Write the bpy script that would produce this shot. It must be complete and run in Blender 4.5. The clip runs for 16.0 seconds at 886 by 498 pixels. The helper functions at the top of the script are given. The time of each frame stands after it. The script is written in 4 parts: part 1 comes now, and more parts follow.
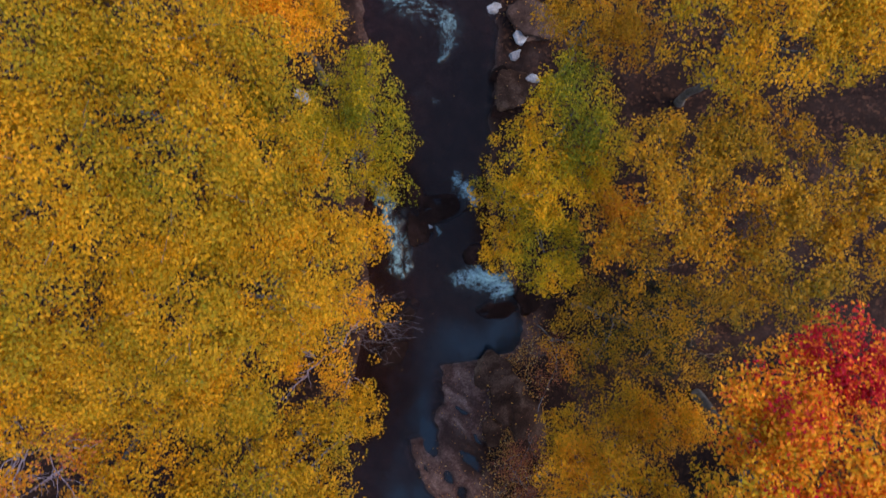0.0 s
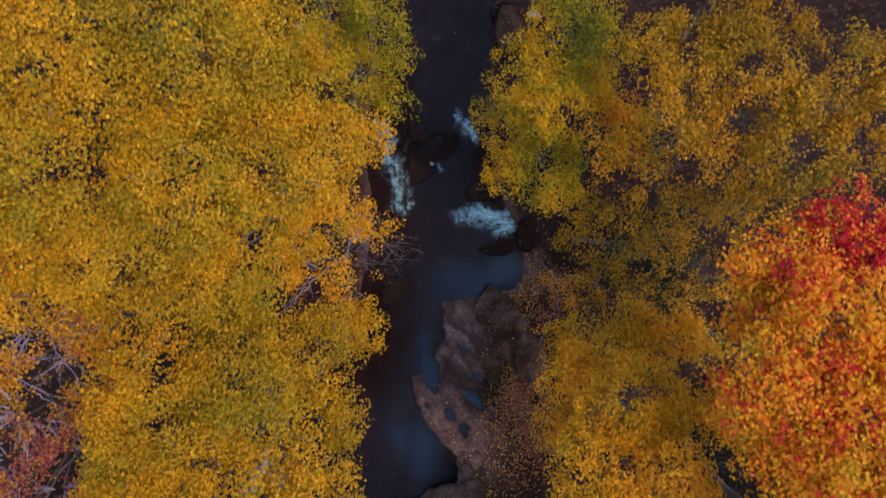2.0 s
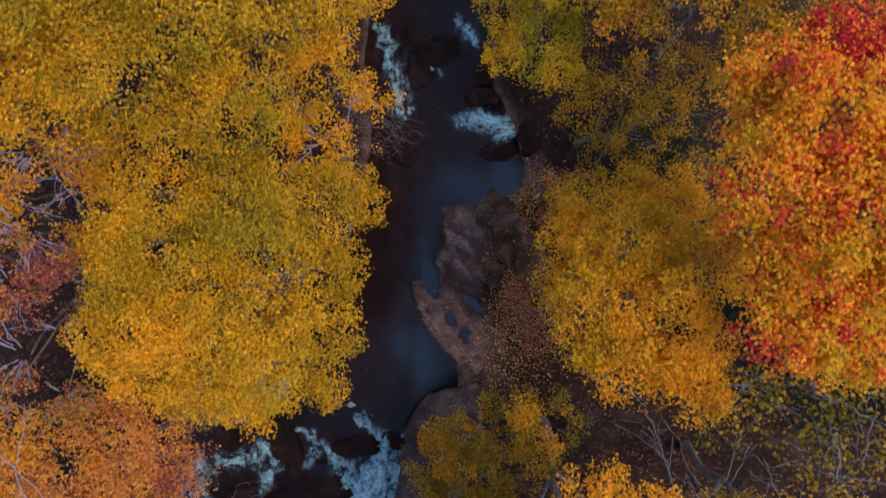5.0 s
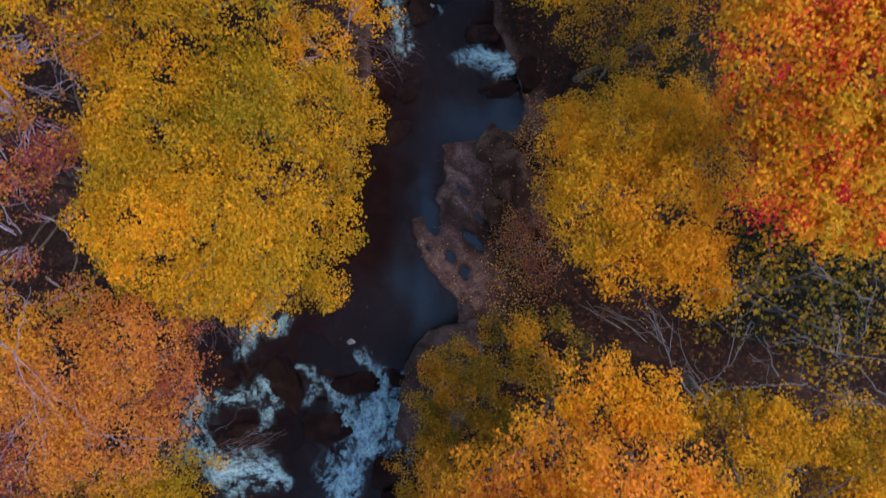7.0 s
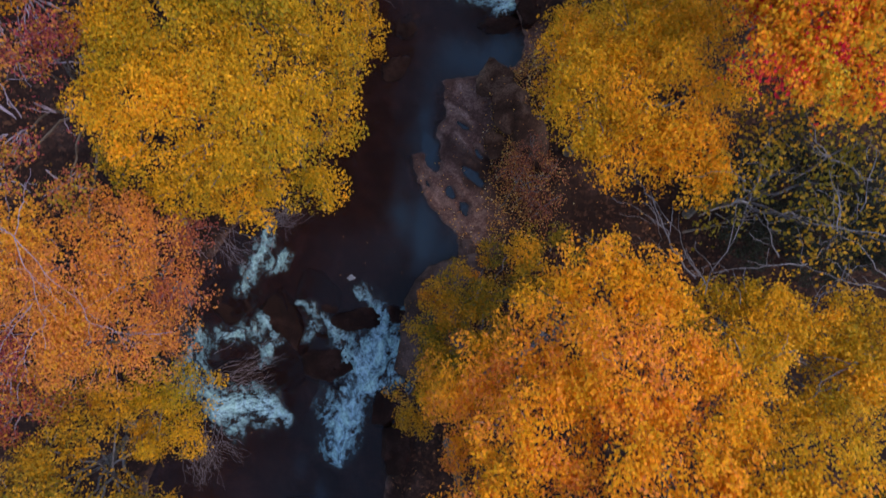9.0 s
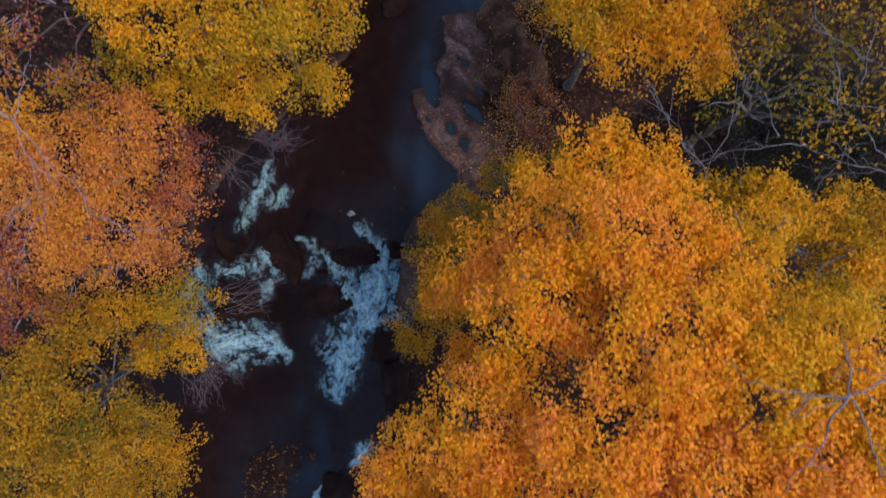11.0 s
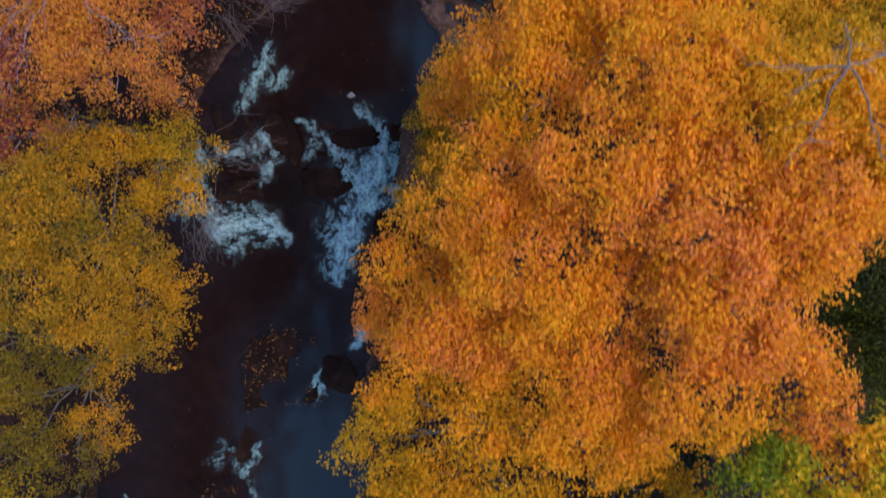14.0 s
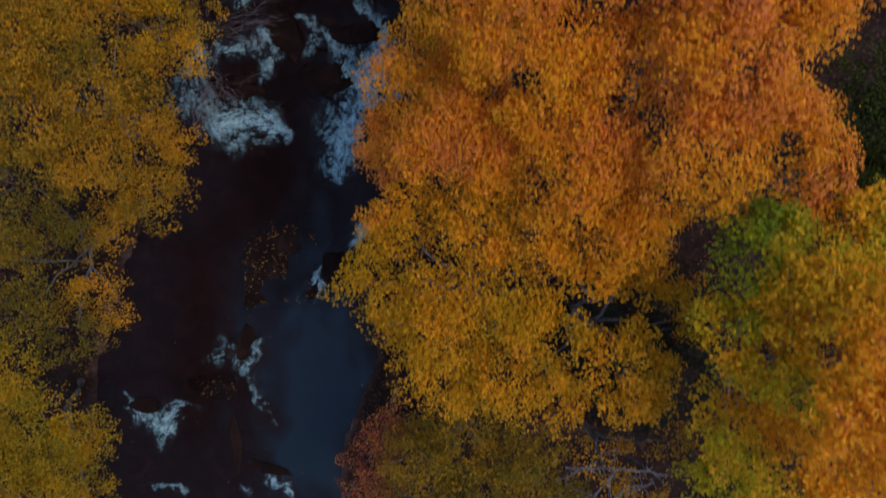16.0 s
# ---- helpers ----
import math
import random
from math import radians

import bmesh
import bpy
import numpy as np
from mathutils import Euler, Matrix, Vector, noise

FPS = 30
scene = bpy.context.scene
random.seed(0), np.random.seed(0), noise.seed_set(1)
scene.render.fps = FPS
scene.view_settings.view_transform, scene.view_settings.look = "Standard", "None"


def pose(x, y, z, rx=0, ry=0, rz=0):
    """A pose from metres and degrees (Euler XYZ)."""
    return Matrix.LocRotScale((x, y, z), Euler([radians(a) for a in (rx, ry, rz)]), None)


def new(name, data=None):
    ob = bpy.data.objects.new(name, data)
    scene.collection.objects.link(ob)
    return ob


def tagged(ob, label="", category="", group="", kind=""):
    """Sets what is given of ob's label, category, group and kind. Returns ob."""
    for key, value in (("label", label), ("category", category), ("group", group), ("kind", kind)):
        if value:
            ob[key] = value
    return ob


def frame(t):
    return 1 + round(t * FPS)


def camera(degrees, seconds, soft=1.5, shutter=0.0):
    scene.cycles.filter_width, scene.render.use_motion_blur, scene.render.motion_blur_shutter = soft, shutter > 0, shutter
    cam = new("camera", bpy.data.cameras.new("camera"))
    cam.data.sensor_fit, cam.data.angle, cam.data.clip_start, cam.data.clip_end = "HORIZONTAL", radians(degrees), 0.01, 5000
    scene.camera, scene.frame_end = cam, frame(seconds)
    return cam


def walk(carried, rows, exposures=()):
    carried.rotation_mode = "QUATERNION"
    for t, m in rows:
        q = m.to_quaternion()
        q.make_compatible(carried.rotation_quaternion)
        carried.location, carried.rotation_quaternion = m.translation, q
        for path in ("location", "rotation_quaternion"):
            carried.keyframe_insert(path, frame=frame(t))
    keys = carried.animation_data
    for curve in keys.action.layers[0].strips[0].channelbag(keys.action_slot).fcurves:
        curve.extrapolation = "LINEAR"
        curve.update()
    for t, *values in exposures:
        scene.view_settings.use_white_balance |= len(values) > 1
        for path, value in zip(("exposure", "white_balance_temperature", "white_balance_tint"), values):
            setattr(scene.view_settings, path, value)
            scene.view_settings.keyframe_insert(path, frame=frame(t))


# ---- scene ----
# A drone looks straight down and slides slowly down the valley over a forest stream.
HEIGHT = 26.0
cam = camera(73.7, 16.0, soft=1.5, shutter=0.9)
PATH = [
    (0, 0.08, 0.000), (1, 0.04, -1.380), (2, 0.02, -2.759), (3, 0.0, -4.151),
    (4, 0, -5.543), (6.5, 0, -9.010), (7, 0, -9.706), (8, 0, -11.111),
    (9, 0, -12.527), (10, 0, -13.932), (11, 0, -15.348), (11.5, 0, -16.082),
    (12, 0, -16.840), (12.5, 0, -17.635), (13, 0, -18.530), (13.5, 0, -19.499),
    (14, 0, -20.556), (14.5, 0, -21.662), (15, 0, -22.830), (15.5, 0, -23.998),
    (16, 0, -25.154),
]
EXPOSURES = [(0.0, 1.37), (3.0, 1.35), (9.0, 1.32), (13.0, 1.22), (15.0, 1.18), (15.5, 1.13), (16.0, 0.48)]
walk(cam, [(t, pose(x, y, HEIGHT)) for t, x, y in PATH], EXPOSURES)

# ---------------------------------------------------------------- light
world = bpy.data.worlds.new("sky")
scene.world = world
world.use_nodes = True
SUN_HEIGHT, SUN_TURN = 62.0, 92.0   # degrees above the horizon, compass turn
sky = world.node_tree.nodes.new("ShaderNodeTexSky")
sky.sky_type, sky.sun_disc = "NISHITA", False
sky.air_density, sky.dust_density, sky.ozone_density = 1.0, 0.2, 1.2
sky.sun_elevation, sky.sun_rotation = radians(SUN_HEIGHT), radians(SUN_TURN)
world.node_tree.links.new(sky.outputs[0], world.node_tree.nodes["Background"].inputs[0])
world.node_tree.nodes["Background"].inputs[1].default_value = 0.15
sun_data = bpy.data.lights.new("sun", "SUN")
sun_data.energy, sun_data.angle, sun_data.color = 1.3, radians(22), (1.0, 0.87, 0.71)
sun = new("sun", sun_data)
sun.location = (0, -10, 60)
sun.rotation_euler = (radians(90 - SUN_HEIGHT), 0, radians(180 - SUN_TURN))


# ---------------------------------------------------------------- materials
def material(name):
    m = bpy.data.materials.new(name)
    m.use_nodes = True
    nt = m.node_tree
    return m, nt, nt.nodes["Principled BSDF"], nt.nodes["Material Output"]


def node(nt, kind, **inputs):
    n = nt.nodes.new(kind)
    for key, value in inputs.items():
        n.inputs[key.replace("_", " ")].default_value = value
    return n


def ramp(nt, source, stops):
    r = nt.nodes.new("ShaderNodeValToRGB")
    e = r.color_ramp.elements
    while len(e) < len(stops):
        e.new(0.5)
    for el, (p, c) in zip(e, stops):
        el.position, el.color = p, (*c, 1)
    nt.links.new(source, r.inputs[0])
    return r.outputs[0]


def math_node(nt, op, a, b=None, clamp=False):
    n = nt.nodes.new("ShaderNodeMath")
    n.operation, n.use_clamp = op, clamp
    for i, v in enumerate((a, b)):
        if v is None:
            continue
        if isinstance(v, (int, float)):
            n.inputs[i].default_value = v
        else:
            nt.links.new(v, n.inputs[i])
    return n.outputs[0]


def mix_colour(nt, fac, a, b, blend="MIX"):
    n = nt.nodes.new("ShaderNodeMix")
    n.data_type, n.blend_type = "RGBA", blend
    for socket, v in ((n.inputs[0], fac), (n.inputs[6], a), (n.inputs[7], b)):
        if isinstance(v, (int, float)):
            socket.default_value = v
        elif isinstance(v, tuple):
            socket.default_value = (*v, 1)
        else:
            nt.links.new(v, socket)
    return n.outputs[2]


def noise_node(nt, scale, detail=4.0, rough=0.55, vector=None, distortion=0.0):
    n = node(nt, "ShaderNodeTexNoise", Scale=scale, Detail=detail, Roughness=rough, Distortion=distortion)
    if vector is None:
        g = nt.nodes.new("ShaderNodeNewGeometry")
        vector = g.outputs["Position"]
    nt.links.new(vector, n.inputs["Vector"])
    return n.outputs["Fac"]


def bump(nt, bsdf, height, strength, distance):
    b = node(nt, "ShaderNodeBump", Strength=strength, Distance=distance)
    nt.links.new(height, b.inputs["Height"])
    nt.links.new(b.outputs[0], bsdf.inputs["Normal"])


def leaf_material(name, stops, vary_by=0.5):
    """Leaf blades: colour runs through the stops by the bough's tone and from leaf to leaf; light shines through them."""
    m, nt, bsdf, out = material(name)
    tone = nt.nodes.new("ShaderNodeAttribute")
    tone.attribute_name = "tone"
    geo = nt.nodes.new("ShaderNodeNewGeometry")
    rnd = geo.outputs["Random Per Island"]
    f = math_node(nt, "ADD", tone.outputs["Fac"], math_node(nt, "MULTIPLY", math_node(nt, "SUBTRACT", rnd, 0.5), vary_by), True)
    colour = ramp(nt, f, stops)
    other = math_node(nt, "FRACT", math_node(nt, "MULTIPLY", rnd, 13.7))
    shade = math_node(nt, "ADD", math_node(nt, "MULTIPLY", other, 0.40), 0.76)
    vary = nt.nodes.new("ShaderNodeVectorMath")
    vary.operation = "SCALE"
    nt.links.new(colour, vary.inputs[0])
    nt.links.new(shade, vary.inputs["Scale"])
    spots = noise_node(nt, 60, 2.0)
    colour = mix_colour(nt, math_node(nt, "MULTIPLY", math_node(nt, "GREATER_THAN", spots, 0.62), 0.35), vary.outputs[0], (0.12, 0.06, 0.02))
    nt.links.new(colour, bsdf.inputs["Base Color"])
    bsdf.inputs["Roughness"].default_value = 0.55
    bsdf.inputs["Specular IOR Level"].default_value = 0.15
    tr = nt.nodes.new("ShaderNodeBsdfTranslucent")
    nt.links.new(colour, tr.inputs["Color"])
    mx = nt.nodes.new("ShaderNodeMixShader")
    mx.inputs[0].default_value = 0.42
    nt.links.new(bsdf.outputs[0], mx.inputs[1])
    nt.links.new(tr.outputs[0], mx.inputs[2])
    nt.links.new(mx.outputs[0], out.inputs["Surface"])
    return m


LEAF = {
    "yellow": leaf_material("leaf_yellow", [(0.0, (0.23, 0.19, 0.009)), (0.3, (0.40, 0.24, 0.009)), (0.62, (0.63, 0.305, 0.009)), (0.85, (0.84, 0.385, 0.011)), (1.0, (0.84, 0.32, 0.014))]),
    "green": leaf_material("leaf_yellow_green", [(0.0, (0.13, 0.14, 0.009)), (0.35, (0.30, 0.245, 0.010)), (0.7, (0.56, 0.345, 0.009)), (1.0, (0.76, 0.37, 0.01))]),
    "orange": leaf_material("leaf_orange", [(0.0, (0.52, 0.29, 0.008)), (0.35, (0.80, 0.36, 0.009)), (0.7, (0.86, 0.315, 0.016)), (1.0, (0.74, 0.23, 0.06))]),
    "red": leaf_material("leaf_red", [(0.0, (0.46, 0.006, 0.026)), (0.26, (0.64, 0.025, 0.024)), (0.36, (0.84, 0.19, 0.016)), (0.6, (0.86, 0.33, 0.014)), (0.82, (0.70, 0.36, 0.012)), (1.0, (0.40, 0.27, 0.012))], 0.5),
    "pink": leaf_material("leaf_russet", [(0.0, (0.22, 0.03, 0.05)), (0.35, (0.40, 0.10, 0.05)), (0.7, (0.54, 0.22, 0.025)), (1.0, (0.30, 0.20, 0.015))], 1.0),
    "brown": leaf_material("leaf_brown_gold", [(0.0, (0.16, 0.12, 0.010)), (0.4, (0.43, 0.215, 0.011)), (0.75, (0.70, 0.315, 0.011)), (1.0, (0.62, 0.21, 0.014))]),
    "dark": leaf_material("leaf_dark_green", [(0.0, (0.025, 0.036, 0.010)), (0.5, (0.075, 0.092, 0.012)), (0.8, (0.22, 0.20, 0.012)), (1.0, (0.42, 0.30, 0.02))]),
    # near-black green: shade is put into this colour for the undergrowth
    "shade_green": leaf_material("leaf_shade_green", [(0.0, (0.010, 0.013, 0.009)), (0.6, (0.020, 0.025, 0.014)), (1.0, (0.045, 0.042, 0.016))]),
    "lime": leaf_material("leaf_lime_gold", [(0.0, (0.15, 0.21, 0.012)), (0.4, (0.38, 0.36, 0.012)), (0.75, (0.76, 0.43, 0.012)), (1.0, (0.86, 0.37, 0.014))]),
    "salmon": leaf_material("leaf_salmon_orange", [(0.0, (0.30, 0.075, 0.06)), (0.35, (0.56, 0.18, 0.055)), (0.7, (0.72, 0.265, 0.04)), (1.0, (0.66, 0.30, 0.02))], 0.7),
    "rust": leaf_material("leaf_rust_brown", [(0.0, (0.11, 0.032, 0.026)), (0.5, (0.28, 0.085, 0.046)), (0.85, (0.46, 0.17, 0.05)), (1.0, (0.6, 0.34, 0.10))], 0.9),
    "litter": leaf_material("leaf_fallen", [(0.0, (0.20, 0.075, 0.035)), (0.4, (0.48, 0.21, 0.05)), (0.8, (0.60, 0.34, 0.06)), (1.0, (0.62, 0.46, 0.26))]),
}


def bark_material(name, dark, pale):
    m, nt, bsdf, out = material(name)
    f = noise_node(nt, 3.0, 6)
    g = noise_node(nt, 28.0, 4)
    c = ramp(nt, math_node(nt, "ADD", math_node(nt, "MULTIPLY", f, 0.6), math_node(nt, "MULTIPLY", g, 0.4)), [(0.35, dark), (0.62, pale)])
    nt.links.new(c, bsdf.inputs["Base Color"])
    bsdf.inputs["Roughness"].default_value = 0.85
    bsdf.inputs["Specular IOR Level"].default_value = 0.15
    bump(nt, bsdf, g, 0.6, 0.02)
    return m


BARK = bark_material("bark_grey", (0.05, 0.042, 0.042), (0.19, 0.165, 0.175))
BARK_TWIG = bark_material("bark_twig", (0.05, 0.036, 0.04), (0.17, 0.13, 0.145))
BARK_LILAC = bark_material("bark_lilac_grey", (0.12, 0.085, 0.11), (0.31, 0.25, 0.31))
BARK_DARK = bark_material("bark_brown", (0.04, 0.028, 0.022), (0.16, 0.12, 0.10))


def rock_material(name, dark, mid, pale, rough):
    m, nt, bsdf, out = material(name)
    big = noise_node(nt, 1.1, 6, 0.6, distortion=0.6)
    fine = noise_node(nt, 14.0, 6, 0.65)
    c = ramp(nt, math_node(nt, "ADD", math_node(nt, "MULTIPLY", big, 0.65), math_node(nt, "MULTIPLY", fine, 0.35)), [(0.36, dark), (0.5, mid), (0.66, pale)])
    nt.links.new(c, bsdf.inputs["Base Color"])
    nt.links.new(math_node(nt, "ADD", math_node(nt, "MULTIPLY", big, 0.4), rough - 0.2), bsdf.inputs["Roughness"])
    bsdf.inputs["Specular IOR Level"].default_value = 0.04
    bump(nt, bsdf, math_node(nt, "ADD", big, math_node(nt, "MULTIPLY", fine, 0.4)), 0.8, 0.06)
    return m


ROCK_WET = rock_material("wet_dark_rock", (0.006, 0.0027, 0.0021), (0.013, 0.0056, 0.0042), (0.032, 0.015, 0.012), 0.7)
ROCK_BROWN = rock_material("brown_rock", (0.016, 0.008, 0.007), (0.055, 0.031, 0.025), (0.14, 0.085, 0.072), 0.7)
ROCK_PALE = rock_material("pale_rock", (0.12, 0.10, 0.10), (0.28, 0.26, 0.27), (0.48, 0.46, 0.48), 0.7)
ROCK_MOSS = rock_material("mossy_rock", (0.014, 0.0065, 0.0045), (0.042, 0.020, 0.013), (0.14, 0.08, 0.055), 0.8)


def ground_material():
    """Leaf litter and soil on the banks, bare brown bedrock by the water, darker stones on the bed."""
    m, nt, bsdf, out = material("forest_floor")
    at = nt.nodes.new("ShaderNodeAttribute")
    at.attribute_name = "rock"
    geo = nt.nodes.new("ShaderNodeNewGeometry")
    cell = node(nt, "ShaderNodeTexVoronoi", Scale=9.0, Randomness=1.0)
    nt.links.new(geo.outputs["Position"], cell.inputs["Vector"])
    sep = nt.nodes.new("ShaderNodeSeparateColor")
    nt.links.new(cell.outputs["Color"], sep.inputs[0])
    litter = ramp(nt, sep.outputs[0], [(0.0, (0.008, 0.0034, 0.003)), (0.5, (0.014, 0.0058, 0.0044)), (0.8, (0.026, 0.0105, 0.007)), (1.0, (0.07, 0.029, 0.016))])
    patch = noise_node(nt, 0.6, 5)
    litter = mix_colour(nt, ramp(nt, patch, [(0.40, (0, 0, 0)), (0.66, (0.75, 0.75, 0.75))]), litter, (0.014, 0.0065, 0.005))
    big = noise_node(nt, 0.9, 6, 0.62, distortion=0.8)
    fine = noise_node(nt, 11.0, 6, 0.65)
    stone = ramp(nt, math_node(nt, "ADD", math_node(nt, "MULTIPLY", big, 0.6), math_node(nt, "MULTIPLY", fine, 0.4)), [(0.36, (0.024, 0.011, 0.009)), (0.47, (0.074, 0.036, 0.029)), (0.56, (0.15, 0.085, 0.069)), (0.66, (0.27, 0.18, 0.155))])
    rib = nt.nodes.new("ShaderNodeAttribute")
    rib.attribute_name = "rib"
    joint = ramp(nt, rib.outputs["Fac"], [(0.15, (1, 1, 1)), (0.55, (0, 0, 0))])
    stone = mix_colour(nt, math_node(nt, "MULTIPLY", joint, 0.75), stone, (0.030, 0.015, 0.012))
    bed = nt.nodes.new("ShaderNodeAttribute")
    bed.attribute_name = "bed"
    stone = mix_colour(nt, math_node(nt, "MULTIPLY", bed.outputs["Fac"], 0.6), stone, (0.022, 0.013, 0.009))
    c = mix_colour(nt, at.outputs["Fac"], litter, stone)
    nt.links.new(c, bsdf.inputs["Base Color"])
    bsdf.inputs["Roughness"].default_value = 0.85
    bsdf.inputs["Specular IOR Level"].default_value = 0.08
    bump(nt, bsdf, math_node(nt, "ADD", math_node(nt, "MULTIPLY", sep.outputs[1], 0.5), math_node(nt, "ADD", big, math_node(nt, "MULTIPLY", fine, 0.5))), 0.9, 0.05)
    return m


def water_material():
    """Clear brown stream water, sky blue put into the colour of calm pools; white water where it breaks."""
    m, nt, bsdf, out = material("stream_water")
    geo = nt.nodes.new("ShaderNodeNewGeometry")
    at = nt.nodes.new("ShaderNodeAttribute")
    at.attribute_name = "foam"
    stretch = nt.nodes.new("ShaderNodeMapping")
    stretch.inputs["Scale"].default_value = (1.0, 0.65, 1.0)
    nt.links.new(geo.outputs["Position"], stretch.inputs["Vector"])
    foam = at.outputs["Fac"]
    swirl = noise_node(nt, 1.3, 8, 0.6, stretch.outputs[0], 2.2)
    curl = noise_node(nt, 3.4, 7, 0.62, stretch.outputs[0], 1.6)
    froth = noise_node(nt, 7.0, 8, 0.7, None, 0.6)

    def ridge(f, width):
        return math_node(nt, "SUBTRACT", 1.0, math_node(nt, "MULTIPLY", math_node(nt, "ABSOLUTE", math_node(nt, "SUBTRACT", f, 0.5)), width), True)

    def over(f, lo, hi):
        n = node(nt, "ShaderNodeMapRange")
        n.interpolation_type = "SMOOTHSTEP"
        n.inputs["From Min"].default_value, n.inputs["From Max"].default_value = lo, hi
        nt.links.new(f, n.inputs["Value"])
        return n.outputs[0]

    def total(*terms):
        s = 0.0
        for f, w, mid in terms:
            s = math_node(nt, "ADD", s, math_node(nt, "MULTIPLY", math_node(nt, "SUBTRACT", f, mid), w))
        return s

    # a thin teal veil of air under the surface, torn by the current, and white threads on top of it
    line = nt.nodes.new("ShaderNodeAttribute")
    line.attribute_name = "streak"
    strand = math_node(nt, "MAXIMUM", ridge(swirl, 9.0), math_node(nt, "MULTIPLY", ridge(curl, 7.0), 0.85))
    torn = total((foam, 1.0, 0.0), (line.outputs["Fac"], 0.45, 0.5), (froth, 1.0, 0.5), (swirl, 2.2, 0.5))
    veil = math_node(nt, "MULTIPLY", over(torn, 0.05, 1.0), over(foam, 0.03, 0.40))
    wisp = math_node(nt, "MULTIPLY", over(total((foam, 0.75, 0.0), (line.outputs["Fac"], 0.7, 0.5), (strand, 0.55, 0.4), (froth, 2.4, 0.5), (swirl, 1.8, 0.5)), 0.34, 1.55), over(foam, 0.10, 0.85))
    white = math_node(nt, "ADD", math_node(nt, "MULTIPLY", veil, 0.66), math_node(nt, "MULTIPLY", wisp, 0.7), True)
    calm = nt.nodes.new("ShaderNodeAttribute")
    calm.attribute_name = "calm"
    # calm pools are coloured bluer, standing in for more of the sky's reflection
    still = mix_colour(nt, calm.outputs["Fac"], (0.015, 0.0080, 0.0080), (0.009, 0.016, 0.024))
    c = mix_colour(nt, math_node(nt, "MULTIPLY", veil, 0.8), still, (0.066, 0.125, 0.142))
    tint = mix_colour(nt, over(swirl, 0.42, 0.62), (0.29, 0.42, 0.50), (0.29, 0.44, 0.41))
    c = mix_colour(nt, wisp, c, tint)
    nt.links.new(c, bsdf.inputs["Base Color"])
    rough = math_node(nt, "SUBTRACT", 1.0, calm.outputs["Fac"])
    nt.links.new(math_node(nt, "ADD", math_node(nt, "MULTIPLY", white, 0.5), math_node(nt, "ADD", math_node(nt, "MULTIPLY", rough, 0.12), 0.05), True), bsdf.inputs["Roughness"])
    bsdf.inputs["IOR"].default_value = 1.38
    ripple = math_node(nt, "ADD", noise_node(nt, 3.0, 6, 0.65, stretch.outputs[0], 1.2), math_node(nt, "MULTIPLY", froth, 0.35))
    bump(nt, bsdf, math_node(nt, "ADD", math_node(nt, "MULTIPLY", ripple, 0.7), math_node(nt, "MULTIPLY", white, 1.6)), 0.35, 0.025)
    clear = nt.nodes.new("ShaderNodeBsdfTransparent")
    clear.inputs[0].default_value = (0.46, 0.30, 0.28, 1)
    mx = nt.nodes.new("ShaderNodeMixShader")
    nt.links.new(math_node(nt, "ADD", white, math_node(nt, "ADD", math_node(nt, "MULTIPLY", calm.outputs["Fac"], 0.48), 0.38), True), mx.inputs[0])
    nt.links.new(clear.outputs[0], mx.inputs[1])
    nt.links.new(bsdf.outputs[0], mx.inputs[2])
    nt.links.new(mx.outputs[0], out.inputs["Surface"])
    return m


GROUND, WATER = ground_material(), water_material()


# ---------------------------------------------------------------- mesh helpers
def hash01(i, j, k):
    n = (i * 374761393 + j * 668265263 + k * 2147483647 + 1013904223) & 0xFFFFFFFF
    n = ((n ^ (n >> 13)) * 1274126177) & 0xFFFFFFFF
    n = ((n ^ (n >> 16)) * 2246822519) & 0xFFFFFFFF
    return ((n ^ (n >> 15)) & 0xFFFFFF) / float(0xFFFFFF)


def lumps(x, y, z):
    """Smooth value noise in -1..1 for whole arrays."""
    p = [np.asarray(a, dtype=np.float64) for a in np.broadcast_arrays(x, y, z)]
    c = [np.floor(a).astype(np.int64) for a in p]
    f = [a - b for a, b in zip(p, c)]
    f = [a * a * (3 - 2 * a) for a in f]
    total = 0
    for i in (0, 1):
        for j in (0, 1):
            for k in (0, 1):
                w = (f[0] if i else 1 - f[0]) * (f[1] if j else 1 - f[1]) * (f[2] if k else 1 - f[2])
                total = total + w * hash01(c[0] + i, c[1] + j, c[2] + k)
    return total * 2 - 1


def fractal(x, y, z=0.0, octaves=4):
    total, size = 0, 1.0
    for o in range(octaves):
        total = total + size * lumps(x * 2 ** o + 17 * o, y * 2 ** o - 9 * o, z * 2 ** o)
        size *= 0.5
    return total / 1.9


def mesh_from(name, verts, faces, mat, smooth=False, **fields):
    """A mesh from arrays: verts n x 3, faces m x 3 or m x 4, and one float field a vertex for each keyword."""
    me = bpy.data.meshes.new(name)
    verts, faces = np.asarray(verts, np.float32), np.asarray(faces, np.int32)
    me.vertices.add(len(verts))
    me.vertices.foreach_set("co", verts.ravel())
    me.loops.add(faces.size)
    me.loops.foreach_set("vertex_index", faces.ravel())
    me.polygons.add(len(faces))
    me.polygons.foreach_set("loop_start", np.arange(len(faces), dtype=np.int32) * faces.shape[1])
    if smooth:
        me.polygons.foreach_set("use_smooth", np.ones(len(faces), bool))
    for key, values in fields.items():
        me.attributes.new(key, "FLOAT", "POINT").data.foreach_set("value", np.asarray(values, np.float32))
    me.update(calc_edges=True)
    me.materials.append(mat)
    return me


def part(name, me, parent=None, label=""):
    ob = new(name, me)
    if parent:
        ob.parent = parent
    return tagged(ob, label)


